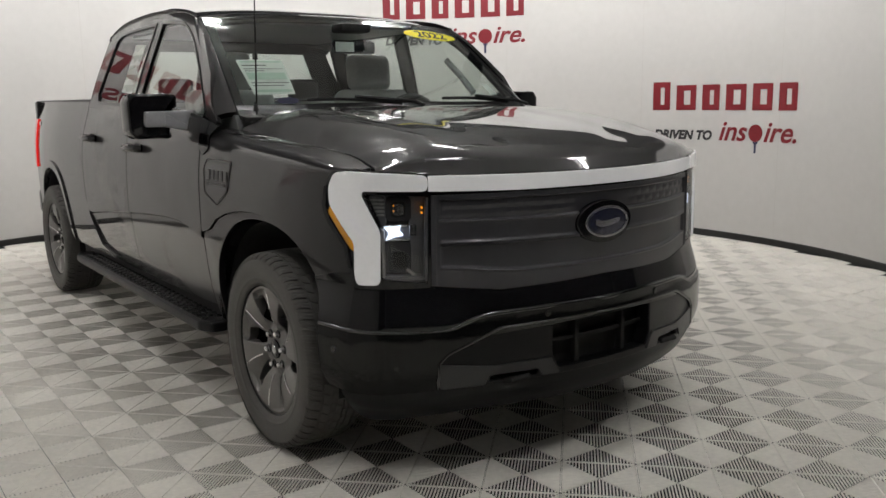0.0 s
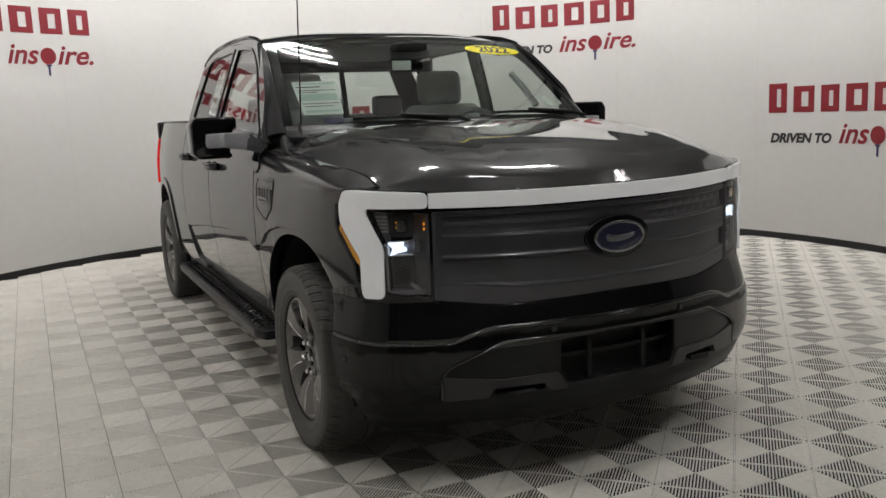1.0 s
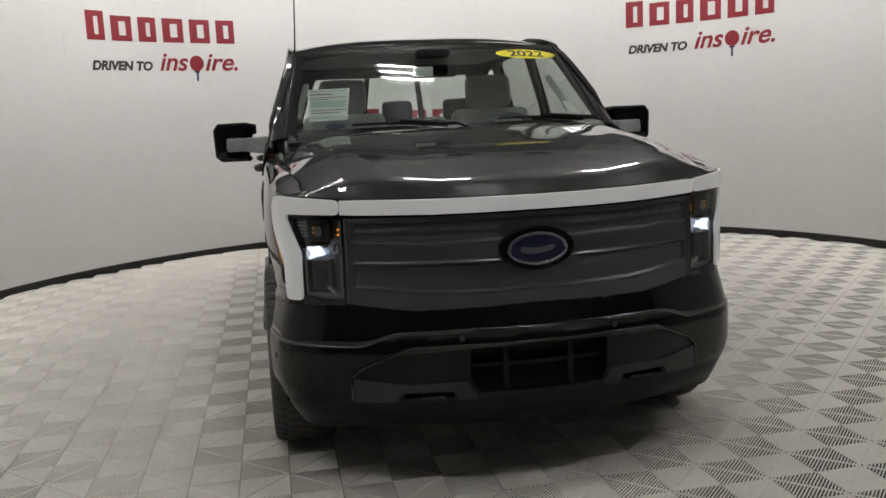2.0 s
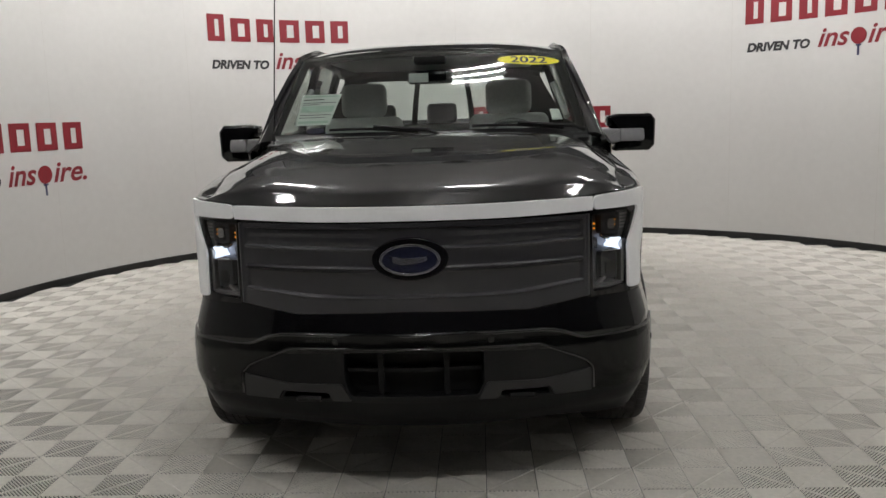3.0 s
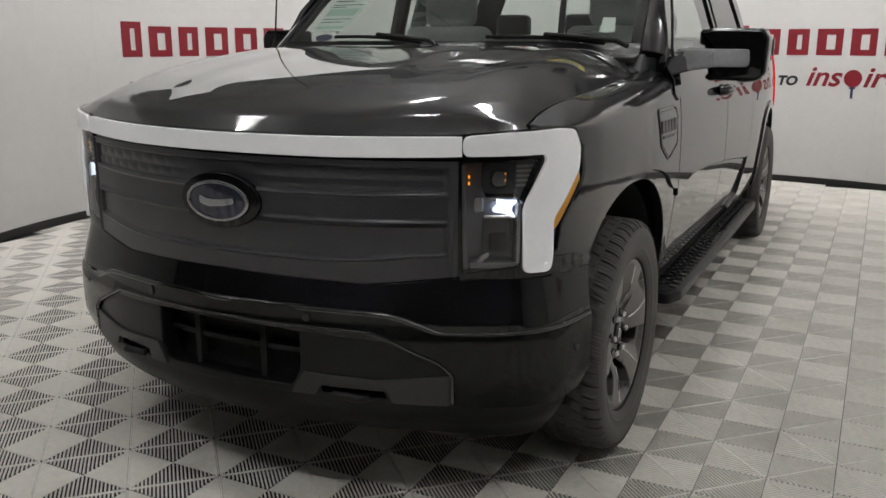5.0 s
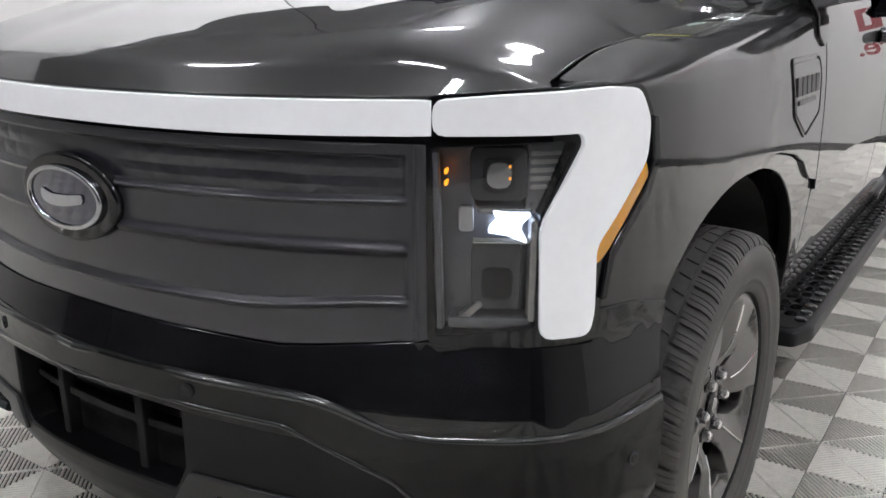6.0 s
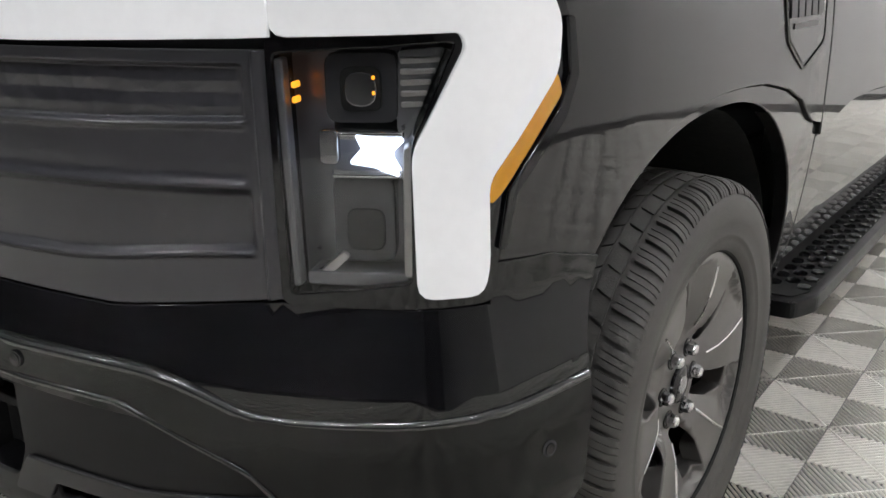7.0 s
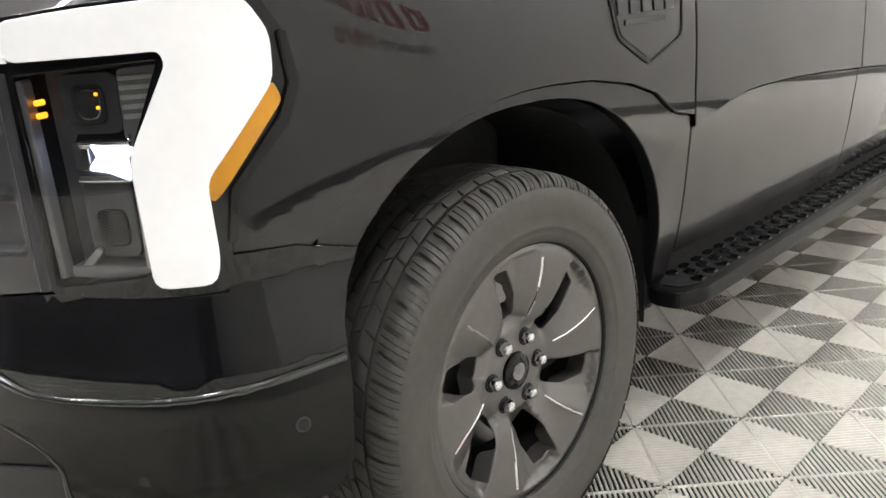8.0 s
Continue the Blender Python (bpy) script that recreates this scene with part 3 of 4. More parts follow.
        x = 0.932 - 0.155 * h - 0.02 * h * h + d
        return (sign * x, y, z)
    return f


def cab_upper():
    for sign in (-1, 1):
        # side frame with its two window openings
        outer = [(0.50, 0.0), (2.62, 0.0), (2.60, 0.5), (2.55, 1.0), (1.9, 1.0), (1.3, 1.0), (1.08, 1.0), (0.9, 1.0), (0.7, 1.0)]
        w1 = [(0.655, 0.10), (0.655, 0.30), (0.73, 0.52), (0.85, 0.68), (1.0, 0.79), (1.12, 0.86), (1.22, 0.895), (1.56, 0.885), (1.625, 0.10)]
        w2 = [(1.74, 0.10), (1.68, 0.885), (2.30, 0.875), (2.36, 0.84), (2.46, 0.20), (2.42, 0.10)]
        surface("cab_frame", sheet(outer, 0.06, (w1, w2), 0.08), house_map(sign), PAINT, truck, thick=0.025, flip=sign < 0)
        for w in (w1, w2):
            surface("window_trim", sheet(grow(w, 0.012, 0.022), 0.1, (w,), 0.1), house_map(sign, 0.006), GLOSS, truck, thick=0.012, flip=sign < 0)
            surface("side_window", sheet(grow(w, 0.008, 0.012), 0.1, (), 0.1), house_map(sign, -0.005), TINTED, truck, "tinted side window glass", thick=0, flip=sign < 0)
    surface("roof", grid(-1, 1, 0, 1, 30, 30), roof_map, PAINT, truck, thick=0.04)
    glass = surface("windscreen", grid(-1, 1, 0, 1, 30, 20), screen_map, GLASS, truck, "clear curved windscreen glass", thick=0)
    # black band round the windscreen
    surface("windscreen_band", sheet([(-1.02, -0.02), (1.02, -0.02), (1.02, 1.02), (-1.02, 1.02)], 0.08, ([(-0.955, 0.07), (0.955, 0.07), (0.935, 0.945), (-0.935, 0.945)],), 0.1),
            lambda u, v: tuple(a + b for a, b in zip(screen_map(u, v), (0, 0.006, -0.006))), GLOSS, truck, thick=0.0)
    # pillars beside the windscreen
    for sign in (-1, 1):
        def pillar(u, v):
            a = Vector(screen_map(sign * 1.01, v))
            b = Vector((sign * (0.915 - 0.130 * v), 0.545 + 0.56 * v, 1.335 + 0.475 * v))
            c = a + (b - a) * u
            n = Vector((sign * 0.7, -0.6, 0.3))
            return tuple(c + n * 0.012 * math.sin(u * math.pi))
        surface("screen_pillar", grid(0, 1, 0, 1, 8, 16), pillar, PAINT, truck, thick=0.03, flip=sign < 0)
        def rail(u, v):
            a = Vector(roof_map(sign * 1.0, v))
            y = a.y
            b = Vector(house_map(sign)(min(max(y, 1.0), 2.56), 1.0))
            c = a + (b - a) * u
            return tuple(c + Vector((sign, 0, 0.8)) * 0.018 * math.sin(u * math.pi))
        surface("roof_rail", grid(0, 1, 0, 1, 6, 24), rail, PAINT, truck, thick=0.02, flip=sign < 0)
    # back of the cab with its window
    def back(u, v):
        h = v
        z = 0.95 + h * 0.90
        k = smooth(1.37, 1.86, z)
        return (u * (0.90 - 0.20 * k), 2.615 - 0.06 * k, z)
    hole = [(-0.80, 0.50), (0.80, 0.50), (0.78, 0.86), (-0.78, 0.86)]
    surface("cab_back", sheet([(-1, 0), (1, 0), (1, 1), (-1, 1)], 0.1, (hole,), 0.1), back, PAINT, truck, thick=0.04, flip=False)
    surface("rear_window", sheet(hole, 0.2), back, GLASS, truck, "rear window glass", thick=0)
    for a, b in ((-0.80, -0.76), (-0.27, -0.225), (0.225, 0.27), (0.76, 0.80)):
        surface("rear_window_bar", sheet([(a, 0.5), (b, 0.5), (b, 0.86), (a, 0.86)], 0.2), lambda u, v: tuple(Vector(back(u, v)) + Vector((0, -0.012, 0))), DARK, truck, thick=0.01)


def grow(loop, du, dv):
    cu = sum(p[0] for p in loop) / len(loop)
    cv = sum(p[1] for p in loop) / len(loop)
    return [(u + math.copysign(du, u - cu), v + math.copysign(dv, v - cv)) for u, v in loop]


def door(sign, y0, y1, name, rear=False):
    n = 12
    low = [(y0 + (y1 - y0) * i / n, crease(y0 + (y1 - y0) * i / n)) for i in range(n + 1)]
    if rear:
        o = [p for p in low if p[0] < 2.60] + [(2.63, 0.72), (2.668, 0.84), (2.69, 1.05), (2.675, 1.20), (2.62, belt(2.62))]
        o += [(y, belt(y)) for y in (2.2, 2.0)] + [(y0, belt(y0))]
        under = [(y0, 0.475), (2.10, 0.475), (2.42, 0.53), (2.60, 0.70)] + [(y, z - 0.009) for y, z in low[::-1] if y < 2.58]
    else:
        o = low + [(y1, 0.9), (y1, belt(y1)), (1.3, belt(1.3)), (0.9, belt(0.9)), (y0 + 0.004, belt(y0))]
        under = [(y0, 0.475), (y1, 0.475)] + [(y, z - 0.009) for y, z in low[::-1]]
    ob = surface(name, sheet(o, 0.05, (), 0.05), flank(sign), PAINT, truck, flip=sign < 0)
    surface("lower_panel", sheet(under, 0.06, (), 0.04), low_flank(sign), PAINT, ob, flip=sign < 0)
    hy, hz = y1 - (0.17 if not rear else 0.22), 1.16 if not rear else 1.185
    hx = Vector(flank(sign)(hy, hz))
    cup = bmesh.new()
    bmesh.ops.create_uvsphere(cup, u_segments=16, v_segments=8, radius=1)
    bmesh.ops.scale(cup, verts=cup.verts[:], vec=(0.006, 0.055, 0.028))
    bmesh.ops.translate(cup, verts=cup.verts[:], vec=hx)
    part("handle_cup", cup, DARK, ob)
    part("handle", tube_along([hx + Vector((sign * dx, dy, 0)) for dx, dy in ((0.004, -0.112), (0.030, -0.095), (0.042, 0), (0.034, 0.088), (0.006, 0.108))], 0.021, 12), GLOSS, ob, "gloss black door handle")
    return ob


def doors():
    for sign in (-1, 1):
        door(sign, 0.642, 1.725, "front_door")
        door(sign, 1.735, 2.69, "rear_door", True)
        # sill under the doors
        surface("sill", sheet([(0.64, 0.36), (2.95, 0.36), (2.95, 0.466), (0.64, 0.466)], 0.1), flank(sign, -0.045), PAINT, truck, flip=sign < 0)


def bed():
    for sign in (-1, 1):
        arc = arch(REAR, 0.515, 172, 8, 26, 0.535)
        o = [(2.16, 0.468), (2.43, 0.520), (2.612, 0.69), (2.675, 0.83), (2.70, 1.05), (2.685, 1.20), (2.64, 1.36), (2.64, 1.405), (3.6, 1.41), (4.52, 1.41), (4.53, 1.0), (4.52, 0.60), (4.3, 0.54)]
        o = [(a, b) for a, b in o] + arch(REAR, 0.515, 8, 172, 26, 0.535) + [(3.16, 0.46)]
        surface("bed_side", sheet(o, 0.05), flank(sign), PAINT, truck, flip=sign < 0)
        a, b = arch(REAR, 0.560, 176, 4, 26, 0.582), arch(REAR, 0.512, 4, 176, 26, 0.532)
        surface("arch_lip", sheet(a + b, 0.06), flank(sign, 0.011), PAINT, truck, thick=0.03, flip=sign < 0)
        part("bed_rail", box(*sorted((sign * 0.775, sign * 0.836)), 2.66, 4.50, 1.395, 1.424, 0.01), SATIN, truck)
        part("bed_wall", box(*sorted((sign * 0.80, sign * 0.83)), 2.66, 4.52, 0.80, 1.395, 0.005), SATIN, truck)
        lamp = surface("tail_lamp", sheet([(4.40, 1.28), (4.54, 1.28), (4.54, 0.90), (4.43, 0.90), (4.43, 1.1)], 0.05), flank(sign, 0.012), TAILRED, truck, "red tail lamp lens", thick=0.03, flip=sign < 0)
        surface("badge", sheet([(4.22, 1.235), (4.36, 1.235), (4.37, 1.262), (4.23, 1.262)], 0.05), flank(sign, 0.004), BLUE, truck, "small blue badge", thick=0.004, flip=sign < 0)
    part("bed_floor", box(-0.80, 0.80, 2.66, 4.50, 0.78, 0.82, 0.005), SATIN, truck)
    part("tailgate", box(-0.87, 0.87, 4.48, 4.56, 0.72, 1.42, 0.015), PAINT, truck)
    part("rear_bumper", box(-0.88, 0.88, 4.54, 4.68, 0.50, 0.70, 0.03), GLOSS, truck)


front_wings()
bonnet()
cab_upper()
doors()
bed()
# ---- nose: lights, grille, bumper ----
def both(points):
    """A half outline (s >= 0, from the middle outwards) mirrored into a whole loop's half."""
    return [(-s, z) for s, z in points[::-1] if s > 0] + list(points)


def ellipse(cs, cz, a, b, n=40):
    return [(cs + a * math.cos(2 * math.pi * i / n), cz + b * math.sin(2 * math.pi * i / n)) for i in range(n)]


def rounded(loop, r, k=4):
    """Rounds the corners of a loop."""
    out, n = [], len(loop)
    for i in range(n):
        p, a, b = (np.array(loop[j % n], float) for j in (i, i - 1, i + 1))
        da, db = np.linalg.norm(a - p), np.linalg.norm(b - p)
        q = min(r, da * 0.45, db * 0.45)
        s, e = p + (a - p) / da * q, p + (b - p) / db * q
        for t in np.linspace(0, 1, k):
            out.append(tuple((1 - t) ** 2 * s + 2 * t * (1 - t) * p + t * t * e))
    return out


def nose():
    top = [(0.0, 1.131), (0.37, 1.132), (0.712, 1.136)]
    bot = [(0.0, 1.081), (0.37, 1.080), (0.712, 1.086)]
    surface("light_bar", sheet(both(top) + both(bot)[::-1], 0.04), front(0.008), BARLIGHT, truck, "milky white light bar, softly lit", thick=0.03, flip=False)
    part_line = [(0.0, 1.079), (0.37, 1.078), (0.714, 1.084)]
    surface("bar_gap", sheet(both([(s, z + 0.004) for s, z in part_line]) + both([(0.0, 1.066), (0.714, 1.066)])[::-1], 0.06), front(-0.006), GLOSS, truck, thick=0.02, flip=False)
    for sign in (-1, 1):
        drl = rounded([(0.718, 1.087), (0.718, 1.137), (0.83, 1.146), (0.985, 1.154), (1.052, 1.148), (1.082, 1.100), (1.079, 1.036), (0.970, 0.912), (0.972, 0.800), (0.964, 0.765), (0.884, 0.767), (0.880, 0.950), (0.945, 1.072), (0.938, 1.091)], 0.018)
        lamp = surface("headlamp", sheet(drl, 0.025), front(0.012, sign), DRL, truck, "headlamp with lit white light guide", thick=0.03, flip=sign < 0)
        surface("side_marker", sheet(rounded([(1.080, 1.034), (1.090, 1.008), (0.990, 0.893), (0.975, 0.880), (0.975, 0.914)], 0.008), 0.03), front(0.008, sign), AMBER, lamp, "amber side reflector", thick=0.02, flip=sign < 0)
        # black surround behind the light guide, open for the lamp's bucket
        lens = rounded([(0.711, 1.068), (0.936, 1.080), (0.880, 0.958), (0.878, 0.782), (0.716, 0.762)], 0.012)
        surround = rounded([(0.706, 1.142), (0.83, 1.151), (0.985, 1.159), (1.075, 1.152), (1.108, 1.10), (1.117, 1.03), (1.092, 0.982), (1.006, 0.897), (0.990, 0.80), (0.985, 0.750), (0.706, 0.750)], 0.015)
        surface("lamp_surround", sheet(surround, 0.04, (lens,)), front(0.001, sign), GLOSS, lamp, "gloss black lamp surround", thick=0.075, flip=sign < 0)
        surface("surround_edge", sheet(rounded([(1.098, 1.10), (1.108, 1.10), (1.120, 1.03), (1.098, 0.976), (1.014, 0.890), (0.998, 0.82), (0.990, 0.82), (1.002, 0.893), (1.086, 0.985), (1.106, 1.03)], 0.004), 0.03), front(0.009, sign), GLOSS, lamp, thick=0.02, flip=sign < 0)
        surface("bucket", sheet(grow(lens, 0.012, 0.012), 0.05), front(-0.062, sign), BEZEL, lamp, thick=0, flip=sign < 0)
        surface("lens", sheet(lens, 0.05), front(0.0, sign), LENS, lamp, "clear lamp lens", thick=0, flip=sign < 0)

        def block(name, s0, s1, z0, z1, d0, d1, mat, r=0.008, label=""):
            ob = surface(name, sheet(rounded([(s0, z0), (s1, z0), (s1, z1), (s0, z1)], r), 0.03), front(d1, sign), mat, lamp, label, thick=d1 - d0, flip=sign < 0)
            return ob
        block("upper_module", 0.772, 0.860, 0.984, 1.064, -0.06, -0.022, LAMPGREY, 0.014)
        block("projector", 0.792, 0.840, 0.998, 1.048, -0.05, -0.018, DARK, 0.012)
        block("projector_lens", 0.798, 0.834, 1.004, 1.042, -0.03, -0.0165, SMOKE, 0.016)
        block("lower_module", 0.774, 0.852, 0.806, 0.912, -0.06, -0.026, LAMPGREY, 0.014)
        block("projector", 0.792, 0.838, 0.822, 0.872, -0.05, -0.0215, DARK, 0.012)
        for z0, z1, d0, d1 in ((0.972, 0.984, -0.018, -0.040), (0.902, 0.914, -0.040, -0.018)):
            surface("shelf", sheet(rounded([(0.785, z0), (0.868, z0), (0.868, z1), (0.775, z1)], 0.003), 0.02), lambda q, z, z0=z0, z1=z1, d0=d0, d1=d1: front(d0 + (d1 - d0) * (z - z0) / (z1 - z0), sign)(q, z), CHROME, lamp, "bright reflector shelf", thick=0.01, flip=sign < 0)
        surface("led_block", sheet(rounded([(0.800, 0.934), (0.830, 0.930), (0.862, 0.918), (0.850, 0.936), (0.852, 0.948), (0.868, 0.962), (0.840, 0.962), (0.808, 0.968), (0.816, 0.951)], 0.003), 0.02), front(-0.016, sign), LED, lamp, "bright white lit lamp", thick=0.03, flip=sign < 0)
        block("led_glint", 0.750, 0.772, 0.926, 0.966, -0.06, -0.050, SMOKE, 0.006)
        for zz in (1.026, 1.008):
            block("amber_led", 0.732, 0.7335, zz, zz + 0.004, -0.03, -0.012, AMBERLED, 0.002, "lit amber indicator")
        for zz in (1.036, 1.018):
            block("amber_led", 0.832, 0.833, zz, zz + 0.002, -0.02, -0.013, AMBERLED, 0.001, "lit amber indicator")
        block("lower_reflector", 0.738, 0.868, 0.776, 0.790, -0.06, -0.014, BEZEL, 0.004)
        surface("corner_fin", sheet(rounded([(0.742, 0.780), (0.752, 0.776), (0.790, 0.812), (0.784, 0.816)], 0.002), 0.02), front(-0.018, sign), STEEL, lamp, thick=0.02, flip=sign < 0)
        surface("wing_reflector", sheet(rounded([(0.866, 1.066), (0.926, 1.070), (0.873, 0.962), (0.862, 0.966)], 0.006), 0.03), front(-0.024, sign), BEZEL, lamp, thick=0.03, flip=sign < 0)
        surface("lens_edge", sheet(rounded([(0.714, 1.058), (0.720, 1.058), (0.727, 0.775), (0.721, 0.775)], 0.002), 0.03), front(-0.006, sign), BEZEL, lamp, thick=0.02, flip=sign < 0)
        for k in range(5):
            z0 = 1.058 - 0.013 * k
            surface("reflector_rib", sheet(rounded([(0.868, z0 - 0.004), (0.918 - 0.006 * k, z0 - 0.003), (0.918 - 0.006 * k, z0), (0.868, z0)], 0.001), 0.02), front(-0.020, sign), STEEL, lamp, thick=0.008, flip=sign < 0)
        surface("inner_edge", sheet(rounded([(0.870, 0.950), (0.878, 0.955), (0.876, 0.79), (0.868, 0.79)], 0.003), 0.03), front(-0.010, sign), STEEL, lamp, thick=0.03, flip=sign < 0)

    # grille panel: two recessed fields, the upper one quilted, under a proud middle band
    def quilt(s, z):
        row = math.floor((z - 0.986) / 0.031)
        u = (s - 0.03 + 0.030 * (row % 2)) / 0.060
        u, v = abs(u - math.floor(u) - 0.5) * 2, abs((z - 0.986) / 0.031 - row - 0.5) * 2
        return 0.0042 * (1 - max(0.62 * u + 0.30 * v, v * 0.9))

    def relief(s, z):
        a = abs(s)
        lift = (z - 0.9) * 0.0 + 0.006 * smooth(0.35, 0.68, a)
        inner = smooth(0.678, 0.664, a)
        upper = inner * smooth(0.978 + lift, 0.984 + lift, z) * smooth(1.056, 1.048, z)
        lower = inner * smooth(0.902, 0.884, z - lift * 0.5) * smooth(0.794 + 4 * lift, 0.802 + 4 * lift, z)
        h = -0.011 * upper - 0.010 * lower
        if upper > 0:
            h += upper * quilt(a, z) * smooth(0.10, 0.24, a)
        h += 0.0065 * math.exp(-((z - 0.900 - lift * 0.5) / 0.008) ** 2) * inner
        h += 0.0042 * math.exp(-((z - 0.975 - lift) / 0.004) ** 2) * inner
        h += 0.0042 * math.exp(-((z - 0.791 - 4 * lift) / 0.004) ** 2) * inner
        h += 0.007 * math.exp(-((a - 0.692) / 0.0055) ** 2)
        return h

    def grille_face(s, v):
        a = abs(s)
        low = np.interp(a, (0, 0.45, 0.704), (0.740, 0.728, 0.757))
        z = low + (1.068 - low) * v
        return front(relief(s, z))(s, z)
    grille = surface("grille", grid(-0.704, 0.704, 0.0, 1.0, 256, 112), grille_face, GRILLE, truck, "satin dark grey closed grille panel", thick=0.03, flip=False, eps=0.0015)

    def bead(points, r, d, name, mat, parent, sg=1, n=10):
        return part(name, tube_along([front(d, sg)(s, z) for s, z in points], r, n), mat, parent, angle=60)
    # oval badge, its mark left plain
    ez = 0.938
    badge = surface("oval_badge", sheet(ellipse(0, ez, 0.138, 0.076), 0.03), front(0.016), GLOSS, truck, "oval badge, dark blue in a smoked chrome ring", edge=0.010, thick=0.024, flip=False)
    surface("badge_ring", sheet(ellipse(0, ez, 0.109, 0.057), 0.03, (ellipse(0, ez, 0.103, 0.052),)), front(0.026), SMOKE, badge, thick=0.012, flip=False)
    surface("badge_field", sheet(ellipse(0, ez, 0.104, 0.053), 0.03), front(0.021), BLUE, badge, thick=0.004, flip=False)
    wave = [(-0.062, ez - 0.010), (-0.03, ez - 0.018), (0.02, ez - 0.014), (0.062, ez - 0.004), (0.062, ez + 0.012), (0.02, ez + 0.006), (-0.03, ez + 0.004), (-0.062, ez + 0.014)]
    surface("badge_mark", sheet(rounded(wave, 0.01), 0.03), front(0.0245), SMOKE, badge, thick=0.003, flip=False)

    # painted band between grille and bumper
    band_top = [(0.0, 0.736), (0.45, 0.724), (0.70, 0.750), (0.98, 0.744), (0.988, 0.798), (1.09, 0.791), (s_at(-0.455), 0.784), (s_at(-0.378), 0.764), (s_at(-0.408), 0.715), (s_at(-0.428), 0.66)]
    band_bot = [(0.0, 0.60), (0.6, 0.57), (1.0, 0.57), (s_at(-0.437), 0.58)]
    surface("bumper_band", sheet(both(band_top) + both(band_bot)[::-1], 0.04), lambda s, z: front(0.036 * min(1.0, max(0.0, (0.748 - z) / 0.13)))(s, z), GLOSS, truck, thick=0.03, flip=False)

    def bump(d):
        def f(s, z):
            k = 0.03 * smooth(0.46, 0.34, z) + 0.008 * smooth(0.57, 0.63, z)
            return front(d - k)(s, z)
        return f
    lip = [(0.0, 0.654), (0.30, 0.655), (0.50, 0.650), (0.56, 0.638), (0.655, 0.600), (0.72, 0.596), (1.0, 0.604), (1.100, 0.610), (s_at(-0.434), 0.613)]
    low = [(0.0, 0.610), (0.30, 0.608), (0.475, 0.604), (0.655, 0.527), (0.700, 0.487), (0.704, 0.385), (1.0, 0.372), (1.075, 0.383), (s_at(-0.47), 0.388), (s_at(-0.447), 0.44)]
    bumper = surface("front_bumper", sheet(both(lip) + both(low)[::-1], 0.035), bump(0.046), BUMPER, truck, "semi-gloss black front bumper", edge=0.016, thick=0.05, flip=False)
    face_top = [(0.0, 0.602), (0.30, 0.601), (0.472, 0.596), (0.648, 0.520), (0.690, 0.480)]
    face_bot = [(0.0, 0.398), (0.30, 0.398), (0.690, 0.388)]
    mouth = rounded([(-0.262, 0.590), (0.262, 0.590), (0.262, 0.470), (0.235, 0.415), (-0.235, 0.415), (-0.262, 0.470)], 0.012)
    hooks = [rounded([(sg * 0.315, 0.428), (sg * 0.505, 0.426), (sg * 0.515, 0.398), (sg * 0.32, 0.403)], 0.01) for sg in (-1, 1)]
    lower = surface("lower_grille", sheet(both(face_top) + both(face_bot)[::-1], 0.04, (mouth, *hooks)), front(0.034), SATIN, bumper, edge=0.008, label="satin black lower grille surround", thick=0.06, flip=False)
    for sg in (-1, 1):
        edge = [(0.0, 0.603), (0.30, 0.602), (0.462, 0.597), (0.478, 0.593), (0.56, 0.558), (0.645, 0.521), (0.66, 0.512), (0.688, 0.484), (0.692, 0.47), (0.692, 0.40)]
        bead(edge, 0.0055, 0.040, "edge_bead", LIPGLOSS, lower, sg)
        lip_line = [(0.0, 0.652), (0.30, 0.653), (0.48, 0.6495), (0.52, 0.646), (0.56, 0.636), (0.60, 0.621), (0.64, 0.605), (0.665, 0.598), (0.72, 0.5955)] + [(q, 0.5955 + 0.014 * (q - 0.72) / 0.38) for q in np.linspace(0.76, s_at(-0.438), 13)]
        bead(lip_line, 0.0085, 0.034, "bumper_lip", LIPGLOSS, bumper, sg)
    surface("mouth_back", sheet([(-0.34, 0.39), (0.34, 0.39), (0.34, 0.62), (-0.34, 0.62)], 0.1), front(-0.05), DARK, lower, thick=0, flip=False)
    for s0 in (-0.135, 0.115):
        surface("grille_bar", sheet([(s0, 0.41), (s0 + 0.016, 0.41), (s0 + 0.016, 0.595), (s0, 0.595)], 0.05), front(0.004), DARK, lower, thick=0.03, flip=False)
    for zz in (0.505,):
        surface("grille_bar", sheet([(-0.265, zz), (0.265, zz), (0.265, zz + 0.012), (-0.265, zz + 0.012)], 0.05), front(-0.008), DARK, lower, thick=0.03, flip=False)
    for sg in (-1, 1):
        skid = [(0.235, 0.402), (0.272, 0.464), (0.48, 0.456), (0.684, 0.476), (0.684, 0.392), (0.53, 0.395), (0.512, 0.430), (0.325, 0.434), (0.305, 0.402)]
        surface("skid_trim", sheet(rounded(skid, 0.006), 0.04), front(0.042, sg), SKIDPL, lower, "charcoal plastic trim", thick=0.01, flip=sg < 0)
        x, y, nx, ny = plan(sg * 0.41)
        part("tow_hook", tube_along([(x - 0.05, y - 0.01, 0.395), (x - 0.04, y - 0.045, 0.405), (x + 0.04, y - 0.045, 0.405), (x + 0.05, y - 0.01, 0.395)], 0.011), DARK, lower, "black tow hook")
